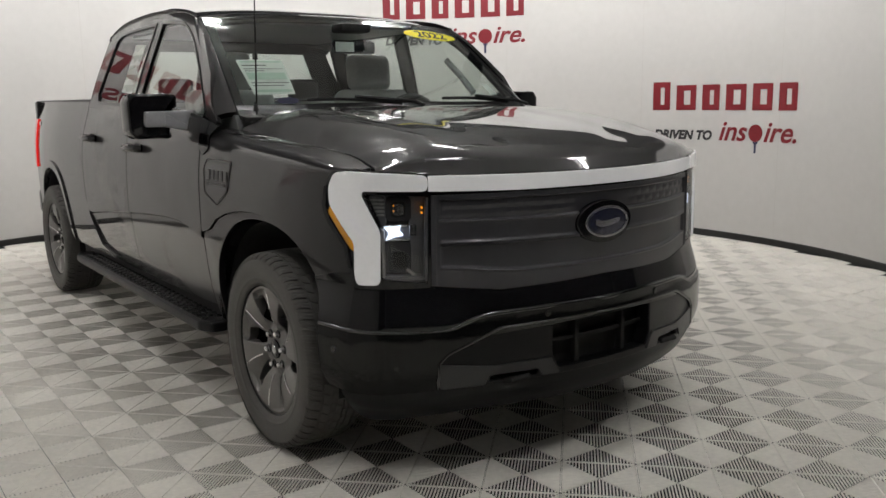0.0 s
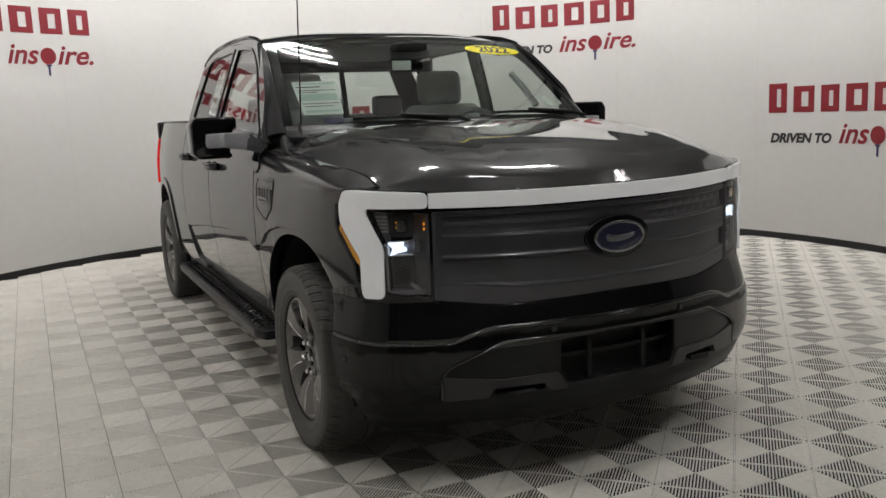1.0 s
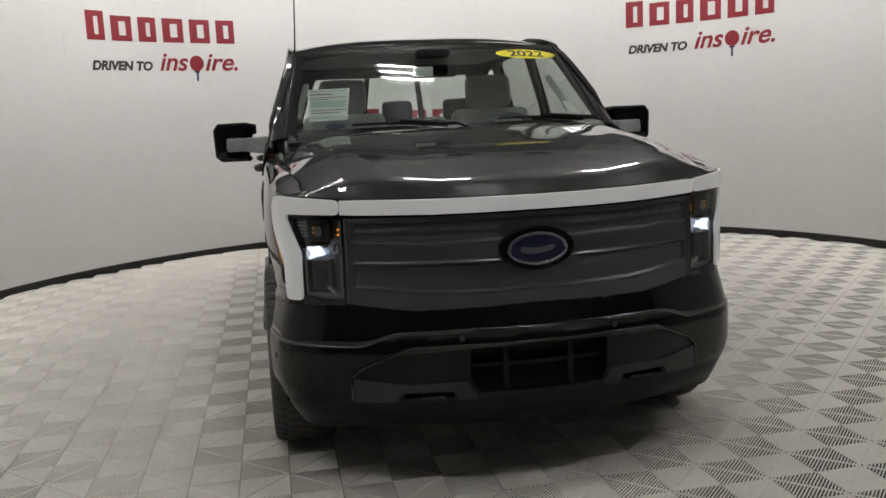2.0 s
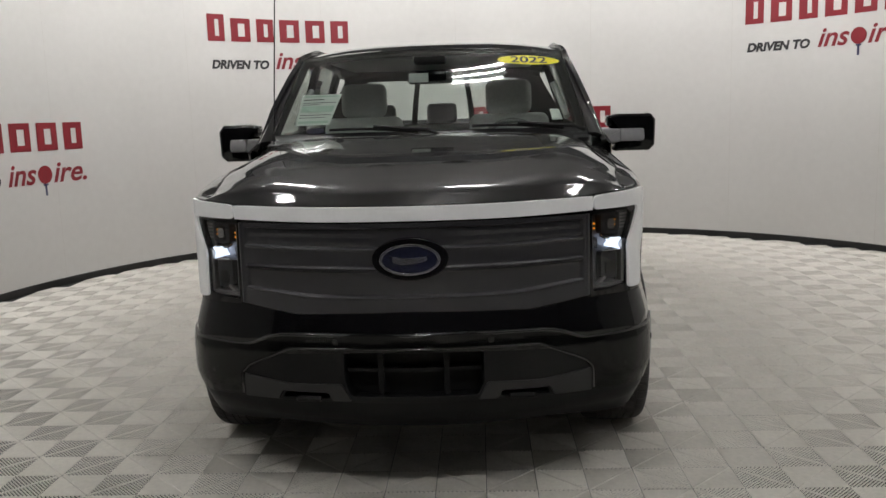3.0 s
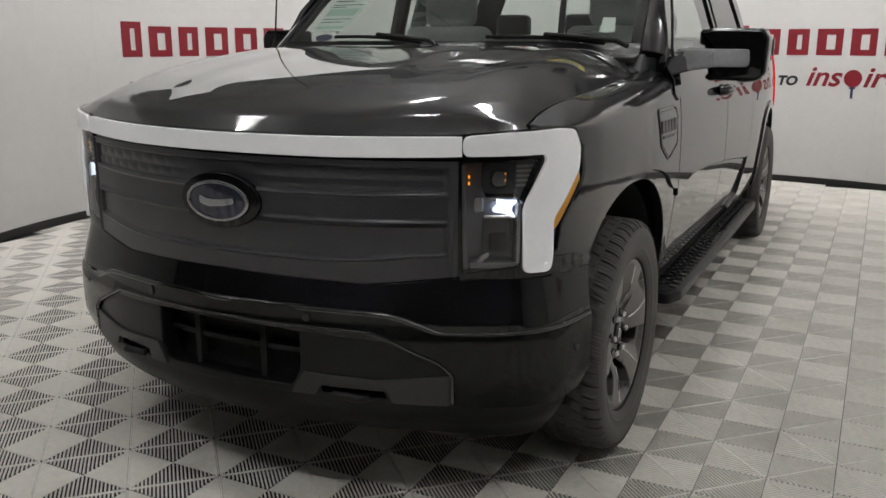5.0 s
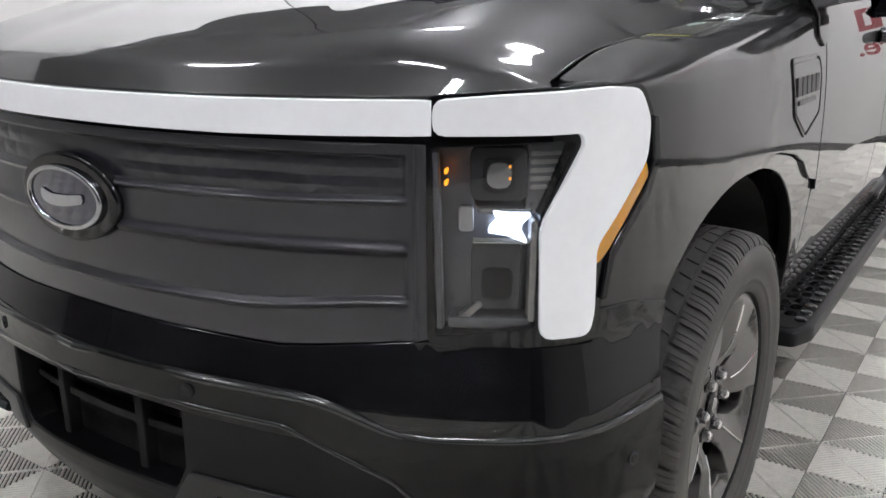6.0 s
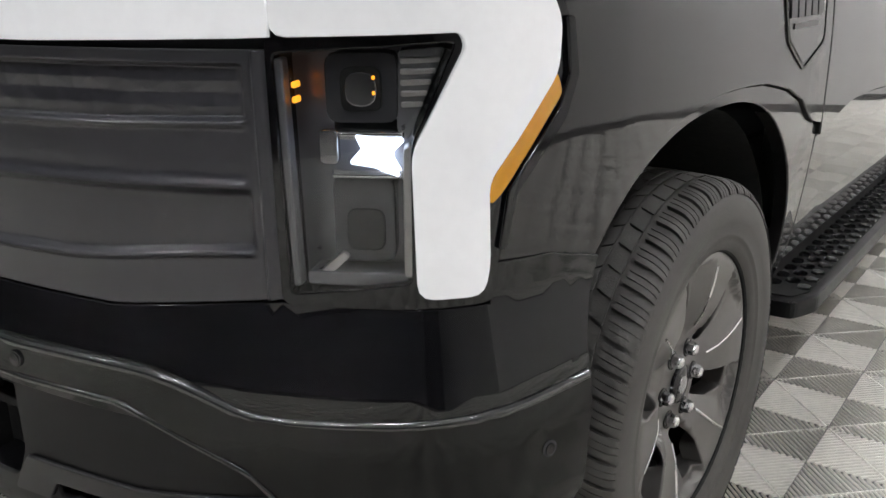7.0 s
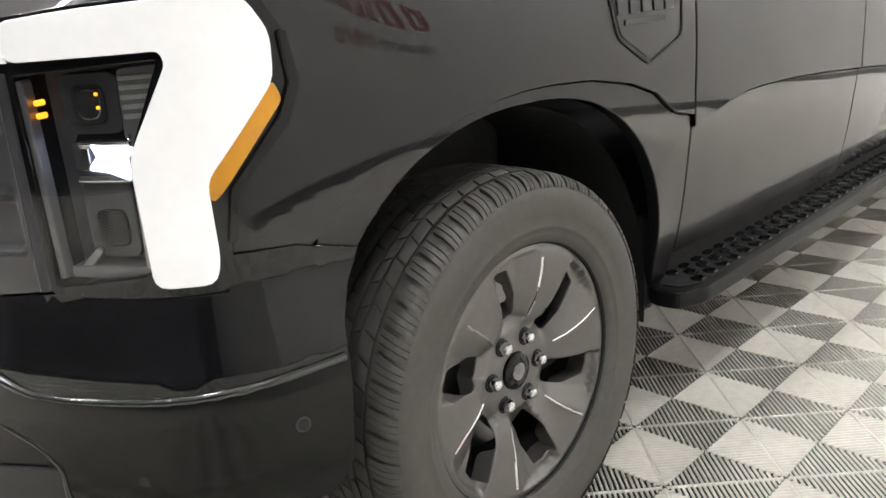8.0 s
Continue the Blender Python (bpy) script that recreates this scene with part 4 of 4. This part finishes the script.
        for s0, zz in ((1.045, 0.530), (0.835, 0.478), (0.285, 0.630)):
            x, y, nx, ny = plan(s0)
            d = 0.046 if zz > 0.5 else 0.043
            if zz > 0.6:
                d = 0.040
            c = Vector((sg * (x + nx * d), y + ny * d, zz))
            m = look(c, c - Vector((sg * nx, ny, 0)))
            for r, mt, nm, dz in ((0.0135, LAMPGREY if zz < 0.6 else GLOSS, "sensor_ring", 0.0), (0.0095, GLOSS, "parking_sensor", 0.0012)):
                bm = bmesh.new()
                bmesh.ops.create_cone(bm, cap_ends=True, segments=20, radius1=r, radius2=r * 0.92, depth=0.004)
                bmesh.ops.transform(bm, matrix=m @ Matrix.Translation((0, 0, dz)), verts=bm.verts[:])
                part(nm, bm, mt, bumper)
    val_top = [(0.0, 0.41), (0.70, 0.40), (1.0, 0.392), (1.06, 0.40)]
    val_bot = [(0.0, 0.285), (0.55, 0.285), (0.85, 0.262), (0.98, 0.262), (1.02, 0.285)]
    surface("valance", sheet(both(val_top) + both(val_bot)[::-1], 0.05), lambda s, z: front(0.012 - 0.05 * smooth(0.36, 0.25, z))(s, z), SATIN, truck, "satin black lower valance", thick=0.05, flip=False)


nose()
# ---- wheels, glass furniture, cabin and underside ----
def turned(a, k):
    """Angle in degrees from the middle of opening k, within half a turn."""
    return (a - 60 * k - 40 + 180) % 360 - 180


def rim_face(y, z):
    """The wheel's face: flat blades, each with a long facet that drops into the opening beside it."""
    r = math.hypot(y, z)
    a = math.degrees(math.atan2(z, y))
    x = INTERP(r, (0, 0.045, 0.09, 0.13, 0.20, 0.245, 0.262), (0.078, 0.078, 0.076, 0.095, 0.111, 0.115, 0.110))
    d = min((turned(a, k) for k in range(6)), key=abs)
    start = -27 + 5 * smooth(0.10, 0.24, r)
    sink = min(1.0, max(0.0, (d - start) / 14.0)) * smooth(12, 9, d)
    return (x - 0.020 * sink * smooth(0.085, 0.115, r) * smooth(0.252, 0.240, r), y, z)


def moved(bm, a):
    bmesh.ops.translate(bm, verts=bm.verts[:], vec=(0, 0.071 * math.cos(a), 0.071 * math.sin(a)))
    return bm


def make_wheel():
    holes = []
    for k in range(6):
        t = 60 * k + 40
        pts = [(0.112, t - 15), (0.108, t + 9), (0.16, t + 12), (0.224, t + 13), (0.232, t + 5), (0.226, t - 3), (0.165, t - 11)]
        holes.append(rounded([(r * math.cos(radians(a)), r * math.sin(radians(a))) for r, a in pts], 0.006, 3))
    circle = [(0.262 * math.cos(2 * math.pi * i / 72), 0.262 * math.sin(2 * math.pi * i / 72)) for i in range(72)]
    wheel = surface("wheel", sheet(circle, 0.008, holes), rim_face, ALLOY, None, "dark grey six-spoke alloy wheel", edge=0.005, thick=0.045, flip=False)
    part("barrel", lathe([(0.268, 0.119), (0.262, 0.114), (0.255, 0.085), (0.236, 0.05), (0.232, -0.06), (0.262, -0.11)], 64), DARK, wheel)
    disc = lathe([(0.06, 0.012), (0.175, 0.012), (0.175, -0.02), (0.06, -0.02)], 48)
    part("brake_disc", disc, STEEL, wheel, "bare steel brake disc")
    bm = box(-0.05, 0.04, 0.07, 0.20, -0.07, 0.10, 0.015)
    part("brake_caliper", bm, DARK, wheel)
    part("hub_cap", lathe([(0.0005, 0.088), (0.030, 0.088), (0.038, 0.084), (0.041, 0.072)], 32), GLOSS, wheel)
    part("cap_mark", lathe([(0.0005, 0.0895), (0.018, 0.0892), (0.019, 0.087)], 24), SMOKE, wheel)
    for k in range(6):
        a = radians(60 * k)
        part("nut_seat", moved(lathe([(0.0185, 0.072), (0.0185, 0.0785), (0.0170, 0.0795), (0.0005, 0.0795)], 16), a), GLOSS, wheel)
        bm = lathe([(0.0005, 0.100), (0.006, 0.0995), (0.0105, 0.097), (0.013, 0.092), (0.0135, 0.072)], 6)
        bmesh.ops.translate(bm, verts=bm.verts[:], vec=(0, 0.071 * math.cos(a), 0.071 * math.sin(a)))
        part("wheel_nut", bm, CHROME, wheel, "chrome wheel nut")
        # bright machined edge along one side of each opening
        t = 60 * k + 40
        pts = []
        for r, a in ((0.115, t - 26.5), (0.145, t - 26), (0.175, t - 25), (0.205, t - 24), (0.236, t - 22.5)):
            pts.append(Vector(rim_face(r * math.cos(radians(a - 1)), r * math.sin(radians(a - 1)))) + Vector((0.0005, 0, 0)))
        part("machined_edge", tube_along(pts, 0.0030, 6), CHROME, wheel, "bright machined edge")
    # tyre with tread blocks
    half = [(0.262, 0.111), (0.268, 0.121), (0.285, 0.1265), (0.293, 0.1275), (0.296, 0.1300), (0.301, 0.1305), (0.304, 0.1295), (0.325, 0.1345), (0.350, 0.1365), (0.370, 0.1345), (0.384, 0.130), (0.392, 0.124), (0.398, 0.116), (0.402, 0.104), (0.404, 0.085), (0.405, 0.0)]
    prof = half + [(r, -x) for r, x in half[-2::-1]]
    def squash(bm):
        for v in bm.verts:
            r = math.hypot(v.co.y, v.co.z)
            if r > 0.27:
                k = 1 - 0.038 * (r - 0.27) / 0.148
                v.co.y *= k
                v.co.z *= k
        return bm
    tyre = part("tyre", squash(lathe(prof, 96)), RUBBER, wheel, "worn black rubber tyre", 40)
    bm = bmesh.new()
    n = 56
    step = 2 * math.pi / n
    side = ((0.082, 0.4145), (0.100, 0.4125), (0.113, 0.4085), (0.122, 0.4025), (0.129, 0.3945), (0.1325, 0.386))
    # shoulder blocks, each pitch cut by one wide and two fine slots that turn over the shoulder
    strips = []
    for sg in (1, -1):
        for i in range(n):
            for f0, f1 in ((0.0, 0.245), (0.285, 0.525), (0.565, 0.80)):
                strips.append(([(sg * x, r) for x, r in side], (i + f0) * step, (i + f1) * step, 0.35 * step))
        for i in range(n):
            strips.append(([(sg * 0.044, 0.4165), (sg * 0.073, 0.4150)], (i + 0.3) * step, (i + 0.3 + 0.90) * step, 0.3 * step))
        for i in range(n):
            strips.append(([(sg * 0.020, 0.417), (sg * 0.038, 0.4168)], (i + 0.6) * step, (i + 0.6 + 0.92) * step, -0.2 * step))
    for i in range(n):
        strips.append(([(-0.015, 0.4172), (0.015, 0.4172)], i * step, (i + 0.92) * step, 0.2 * step))
    for line, a0, a1, skew in strips:
        m = len(line) - 1
        cols = []
        for j, (x, r) in enumerate(line):
            da = skew * (j / m) ** 0.7
            deep = r - (0.013 if j < m else 0.002)
            cols.append([bm.verts.new((x, q * math.cos(t + da), q * math.sin(t + da))) for q, t in ((deep, a0), (r, a0), (r, a1), (deep, a1))])
        for p, q in zip(cols, cols[1:]):
            for j in range(3):
                bm.faces.new((p[j], p[j + 1], q[j + 1], q[j]))
        bm.faces.new(cols[0])
        bm.faces.new(cols[-1][::-1])
    bmesh.ops.recalc_face_normals(bm, faces=bm.faces[:])
    tagged(part("tread", squash(bm), RUBBER, wheel, "", 40), kind="stuff")
    return wheel


proto = make_wheel()
TRACK = 0.853
turns = {(-1, 0): 10, (1, 0): 0, (-1, REAR): 25, (1, REAR): 15}
used = False
for (sign, wy), spin in turns.items():
    m = pose(sign * TRACK, wy, HUB_Z) @ (pose(0, 0, 0, 0, 0, 180) if sign < 0 else Matrix()) @ pose(0, 0, 0, spin)
    if not used:
        proto.matrix_basis = m
        proto.parent = truck
        used = True
    else:
        w = copy_thing(proto, m)
        w.parent = truck


def liners():
    for sign in (-1, 1):
        for cy in (0.0, REAR):
            bm = bmesh.new()
            rows = []
            for i in range(25):
                a = radians(-8 + 196 * i / 24)
                y, z = cy + 0.505 * math.cos(a), HUB_Z + 0.52 * math.sin(a)
                rows.append([bm.verts.new((sign * x, y, z)) for x in (0.925, 0.55)])
            for p, q in zip(rows, rows[1:]):
                bm.faces.new((p[0], p[1], q[1], q[0]))
            bm.faces.new([r[1] for r in rows])
            part("wheel_liner", bm, DARK, truck)
    part("underbody", box(-0.56, 0.56, -0.62, 4.4, 0.30, 0.62, 0.02), DARK, truck)
    for a, b in ((0.53, 3.16),):
        part("floor_pan", box(-0.90, 0.90, a, b, 0.34, 0.56, 0.02), DARK, truck)
    part("motor_cover", box(-0.66, 0.66, -0.66, 0.32, 0.55, 1.06, 0.03), DARK, truck)


def cabin():
    dash = [(0.46, 1.28), (0.50, 1.345), (0.62, 1.335), (0.86, 1.30), (0.90, 1.24), (0.92, 0.95), (0.60, 0.90), (0.46, 1.0)]
    bm = prism([(y, z) for y, z in dash], 1.70, Matrix(((0, 0, 1, -0.85), (1, 0, 0, 0), (0, 1, 0, 0), (0, 0, 0, 1))), 0.015)
    part("dashboard", bm, DASH, truck, "dark dashboard")
    part("screen_hood", box(0.20, 0.56, 0.80, 0.92, 1.30, 1.345, 0.012), DASH, truck)
    for sign in (-1, 1):
        part("door_lining", box(*sorted((sign * 0.83, sign * 0.875)), 0.7, 2.60, 0.55, 1.34, 0.015), DASH, truck)
    part("headliner", box(-0.66, 0.66, 1.20, 2.52, 1.795, 1.815, 0.005), GREYPL, truck)
    part("cabin_floor", box(-0.85, 0.85, 0.6, 2.58, 0.56, 0.60, 0.01), DARK, truck)
    part("cabin_back", box(-0.85, 0.85, 2.50, 2.57, 0.6, 1.37, 0.02), DASH, truck)

    def seat(x, y, w, headrests):
        s = part("seat", box(x - w, x + w, y - 0.50, y + 0.05, 0.82, 1.02, 0.05, 4), LEATHER, truck, "grey leather seat")
        bm = box(-w, w, -0.07, 0.07, 0.0, 0.62, 0.055, 4)
        bmesh.ops.transform(bm, matrix=pose(x, y, 0.85, -12), verts=bm.verts[:])
        part("backrest", bm, LEATHER, s)
        for hx in headrests:
            bm = box(-0.145, 0.145, -0.055, 0.055, 0.0, 0.215, 0.05, 4)
            bmesh.ops.transform(bm, matrix=pose(x + hx, y + 0.14, 1.455, -6), verts=bm.verts[:])
            part("headrest", bm, LEATHER, s)
            for k in (-0.05, 0.05):
                part("headrest_post", tube_along([(x + hx + k, y + 0.12, 1.39), (x + hx + k, y + 0.14, 1.50)], 0.007), STEEL, s)
    seat(-0.46, 1.36, 0.25, (0,))
    seat(0.46, 1.36, 0.25, (0,))
    rear = part("rear_bench", box(-0.70, 0.70, 1.72, 2.25, 0.82, 1.0, 0.05, 4), LEATHER, truck, "grey leather rear bench")
    bm = box(-0.70, 0.70, -0.06, 0.06, 0.0, 0.45, 0.05, 4)
    bmesh.ops.transform(bm, matrix=pose(0, 2.26, 0.95, -10), verts=bm.verts[:])
    part("backrest", bm, LEATHER, rear)
    for hx in (-0.45, 0.0, 0.45):
        part("headrest", box(hx - 0.11, hx + 0.11, 2.33, 2.42, 1.40, 1.545, 0.035, 3), DASH, rear)
    bm = bmesh.new()
    ring = [(0.185 * math.cos(2 * math.pi * i / 40), 0.185 * math.sin(2 * math.pi * i / 40), 0) for i in range(41)]
    tube_along(ring, 0.016, 10, bm)
    tube_along([(-0.18, 0, 0), (0.18, 0, 0)], 0.022, 8, bm)
    bmesh.ops.transform(bm, matrix=pose(0.46, 0.98, 1.245, 68), verts=bm.verts[:])
    part("steering_wheel", bm, DASH, truck, "dark steering wheel")
    part("rear_view_mirror", box(-0.13, 0.13, 0.88, 0.92, 1.635, 1.705, 0.02, 3), GLOSS, truck)
    part("mirror_glass", box(-0.12, -0.01, 0.874, 0.8795, 1.645, 1.695, 0.002), PAPER, truck)
    part("camera_pod", box(-0.09, 0.09, 0.86, 0.98, 1.745, 1.79, 0.015), DARK, truck)
    for sign in (-1, 1):
        bm = tube_along([(sign * 0.70, 1.02, 1.62), (sign * 0.735, 0.92, 1.52), (sign * 0.76, 0.84, 1.43)], 0.018, 10)
        part("grab_handle", bm, LEATHER, truck)


def on_screen(d):
    """Maps windscreen (u, v) to a spot d in front of the glass."""
    def f(u, v):
        return tuple(Vector(screen_map(u, v)) + Vector((0, -0.75, 0.66)) * d)
    return f


def screen_things():
    surface("cowl", sheet([(-1, -0.17), (1, -0.17), (1, 0.045), (-1, 0.045)], 0.07), lambda u, v: (screen_map(u, max(v, 0))[0], screen_map(u, 0)[1] + v * 0.5 if v < 0 else screen_map(u, v)[1], (1.335 if v < 0 else screen_map(u, v)[2]) + 0.004 + 0.012 * min(0, v) / 0.17), SATIN, truck, "black plastic cowl", thick=0.02)
    for c in (-0.72, 0.72):
        for k in range(22):
            u = c + (k - 10.5) * 0.0165
            surface("vent_rib", sheet([(u, -0.135), (u + 0.007, -0.135), (u + 0.007, -0.02), (u, -0.02)], 0.1),
                    lambda a, v: (screen_map(a, 0)[0], screen_map(a, 0)[1] + v * 0.5, 1.343 + 0.012 * v / 0.17), GLOSS, truck, thick=0.006)
    for u0, u1, v0, v1 in ((-0.62, -0.05, 0.075, 0.03), (0.28, 0.85, 0.075, 0.03)):
        pts = [Vector(on_screen(0.014)(u0 + (u1 - u0) * t, v0 + (v1 - v0) * t + 0.02 * math.sin(t * math.pi))) for t in np.linspace(0, 1, 9)]
        w = part("wiper", tube_along(pts, 0.007, 8), DARK, truck, "black wiper")
        part("wiper_arm", tube_along([pts[4] + Vector((0, 0.0, 0.012)), pts[8] + Vector((0.05, -0.02, 0.01)), pts[8] + Vector((0.10, -0.05, -0.01))], 0.009, 8), DARK, w)
    # price sheet, year sticker and small stickers behind the glass
    sheet_map = on_screen(-0.012)
    q = [(-0.875, 0.165), (-0.645, 0.165), (-0.615, 0.505), (-0.90, 0.52)]
    paper = surface("price_sheet", sheet(q, 0.1), sheet_map, PAPER, truck, "printed white price sheet behind glass", thick=0)

    def spot(a, b):
        p = [np.array(c) for c in q]
        lo, hi = p[0] + (p[1] - p[0]) * a, p[3] + (p[2] - p[3]) * a
        return tuple(lo + (hi - lo) * b)
    for a0, a1, b0, b1, mt in ((0.06, 0.94, 0.90, 0.95, PALE), (0.06, 0.60, 0.80, 0.83, INK), (0.06, 0.94, 0.40, 0.60, PALE), (0.06, 0.94, 0.70, 0.72, INK), (0.06, 0.5, 0.64, 0.66, INK), (0.06, 0.94, 0.30, 0.32, INK), (0.06, 0.8, 0.22, 0.24, INK), (0.06, 0.94, 0.05, 0.12, PALE)):
        surface("print_line", sheet([spot(a0, b0), spot(a1, b0), spot(a1, b1), spot(a0, b1)], 0.1), on_screen(-0.009), mt, paper, thick=0)
    year = surface("year_sticker", sheet(ellipse(0.735, 0.852, 0.232, 0.062), 0.1), on_screen(0.003), YELLOW, truck, "yellow oval year sticker", thick=0.001)
    me = letters("2022", 0.058, 0.05, 0.0015)
    xs = [v.co.x for v in me.vertices]
    k = 0.205 / (max(xs) - min(xs))
    x0 = (max(xs) + min(xs)) / 2
    for v in me.vertices:
        u, w = 0.735 + (v.co.x - x0) * k / 0.76, 0.852 + (v.co.y - 0.029) / 0.72
        v.co = Vector(on_screen(0.006)(u, w))
    me.materials.clear()
    me.materials.append(INK)
    ob = new("year_number", me)
    ob.parent = year
    surface("tag", sheet([(0.80, 0.15), (0.87, 0.15), (0.86, 0.27), (0.80, 0.27)], 0.1), sheet_map, PAPER, truck, "small white tag", thick=0)
    surface("oval_sticker", sheet(ellipse(-0.72, 0.085, 0.06, 0.03), 0.1), on_screen(0.003), BLUE, truck, "small blue oval sticker", thick=0)
    for sign in (-1,):
        surface("side_sheet", sheet([(1.82, 0.20), (2.02, 0.22), (1.98, 0.72), (1.80, 0.70)], 0.1), house_map(sign, -0.005), PAPER, truck, "white paper sheet on the rear window", thick=0, flip=True)


def outside_things():
    part("aerial", tube_along([(-0.793, 0.392, 1.352), (-0.793, 0.394, 1.375), (-0.793, 0.396, 1.39)], 0.012, 10, taper=0.5), DARK, truck)
    part("aerial_mast", tube_along([(-0.791, 0.392, 1.335), (-0.745, 0.437, 2.22)], 0.0038, 8, taper=0.75), SATIN, truck, "thin black aerial mast")
    for sign in (-1, 1):
        def at(x, y, z):
            return Vector((sign * x, y, z))
        k = 0.02 if sign < 0 else 0.0
        shell = rounded([(1.015, 1.245), (1.03, 1.232), (1.215 - 2 * k, 1.232), (1.245 - 2 * k, 1.26), (1.250 - 2 * k, 1.40), (1.225 - 2 * k, 1.434), (1.04, 1.437), (0.985, 1.425), (0.985, 1.375), (1.03, 1.365), (1.035, 1.27)], 0.012)
        m = Matrix(((sign, 0, 0, 0), (0, 0, 1, 0.83), (0, 1, 0, 0), (0, 0, 0, 1)))
        mirror = part("door_mirror", prism(shell, 0.13, m, 0.014, segments=3), GLOSS, truck, "gloss black door mirror")
        part("mirror_lamp", prism(rounded([(1.05, 1.285), (1.175 - 2 * k, 1.285), (1.185 - 2 * k, 1.30), (1.18 - 2 * k, 1.355), (1.05, 1.355)], 0.01), 0.03, Matrix(((sign, 0, 0, 0), (0, 0, 1, 0.808), (0, 1, 0, 0), (0, 0, 0, 1))), 0.006), GREYPL, mirror, "grey mirror insert")
        part("mirror_arm", prism(rounded([(0.90, 1.26), (0.90, 1.36), (1.06, 1.355), (1.06, 1.285), (1.00, 1.275)], 0.01), 0.07, Matrix(((sign, 0, 0, 0), (0, 0, 1, 0.82), (0, 1, 0, 0), (0, 0, 0, 1))), 0.01), GREYPL, mirror, "grey mirror arm")
        part("mirror_glass", box(*sorted((sign * 1.06, sign * 1.18)), 0.961, 0.964, 1.25, 1.42, 0), CHROME, mirror)
        surface("corner_trim", sheet(rounded([(0.455, 1.292), (0.60, 1.33), (0.640, 1.33), (0.640, 1.20), (0.585, 1.165), (0.53, 1.195), (0.54, 1.245)], 0.01), 0.03), flank(sign, 0.008), GLOSS, truck, "gloss black corner trim", thick=0.012, flip=sign < 0)
        shield = [(0.275, 1.150), (0.545, 1.150), (0.575, 1.11), (0.570, 1.00), (0.43, 0.952), (0.315, 1.015)]
        s_in = [(0.290, 1.137), (0.538, 1.137), (0.560, 1.105), (0.556, 1.008), (0.43, 0.966), (0.327, 1.022)]
        port = surface("charge_port", sheet(rounded(s_in, 0.015), 0.05), flank(sign, 0.003), PAINT, truck, "flush charge port door", thick=0.01, flip=sign < 0)
        surface("port_gap", sheet(rounded(shield, 0.018), 0.06, (rounded([(a + (0.427 - a) * 0.03, b + (1.06 - b) * 0.04) for a, b in shield], 0.016),)), flank(sign, 0.004), GLOSS, port, thick=0.006, flip=sign < 0)
        for k in range(5):
            y0 = 0.315 + k * 0.045
            surface("badge_bar", sheet([(y0, 1.062), (y0 + 0.034, 1.062), (y0 + 0.034, 1.104), (y0, 1.104)], 0.1), flank(sign, 0.007), SKIDPL, port, thick=0.004, flip=sign < 0)
        surface("badge_bar", sheet([(0.34, 1.040), (0.50, 1.040), (0.50, 1.050), (0.34, 1.050)], 0.1), flank(sign, 0.006), SKIDPL, port, thick=0.003, flip=sign < 0)
        # side step
        o = rounded([(0.87, 0.65), (0.895, 0.565), (0.93, 0.542), (0.99, 0.548), (1.024, 0.63), (1.024, 2.86), (0.99, 2.96), (0.87, 2.96)], 0.016)
        step = part("side_step", prism(o, 0.045, Matrix(((sign, 0, 0, 0), (0, 1, 0, 0), (0, 0, 1, 0.357), (0, 0, 0, 1))), 0.010), SATIN, truck, "black running board with studded pad")
        pad = rounded([(0.89, 0.67), (0.925, 0.575), (0.973, 0.582), (1.0, 0.64), (1.0, 2.80), (0.89, 2.84)], 0.01)
        part("step_pad", prism(pad, 0.004, Matrix(((sign, 0, 0, 0), (0, 1, 0, 0), (0, 0, 1, 0.4015), (0, 0, 0, 1))), 0.001), DARK, step)
        bm = bmesh.new()
        for i in range(33):
            for j in range(3):
                y = 0.66 + i * 0.065 + (0.0325 if j % 2 else 0)
                mm = pose(sign * (0.910 + j * 0.036), y, 0.4075)
                bmesh.ops.create_cone(bm, cap_ends=True, segments=6, radius1=0.020, radius2=0.017, depth=0.006, matrix=mm)
        part("step_studs", bm, GLOSS, step)
        for yy in (0.72, 1.6, 2.6):
            part("step_bracket", tube_along([at(0.80, yy, 0.42), at(0.90, yy, 0.375), at(0.96, yy, 0.362)], 0.018), DARK, step)


liners()
cabin()
screen_things()
outside_things()
# ---- floor tiles (last: many small pieces) ----
tile_data = []
for turn in (0, 1):
    vv, ff = rib_tile(turn)
    me = bpy.data.meshes.new("floor_tile")
    me.from_pydata(vv, [], ff)
    me.shade_smooth()
    me.materials.append(TILE)
    tile_data.append((vv, ff, me))
rest_v, rest_f = [], []
for i in range(-22, 34):
    for j in range(-27, 36):
        x, y = TX + PITCH * i, TY + PITCH * j
        r = math.hypot(x + 0.1 - CX, y + 0.1 - CY)
        if r > CR - 0.02 and y > -0.45:
            continue
        turn = (i + j) % 2
        if 11 <= i <= 21 and -9 <= j <= 17:
            ob = new("floor_tile", tile_data[turn][2])
            ob.location = (x, y, random.uniform(-0.0005, 0.0005))
            ob.parent = floor
        else:
            vv, ff, _ = tile_data[turn]
            k = len(rest_v)
            dz = random.uniform(-0.0006, 0.0006)
            rest_v += [(a + x, b + y, c + dz) for a, b, c in vv]
            rest_f += [[k + q for q in f] for f in ff]
me = bpy.data.meshes.new("floor_tiles")
me.from_pydata(rest_v, [], rest_f)
me.shade_smooth()
me.materials.append(TILE)
rest = new("floor_tiles", me)
rest.parent = floor
tagged(rest, kind="stuff")
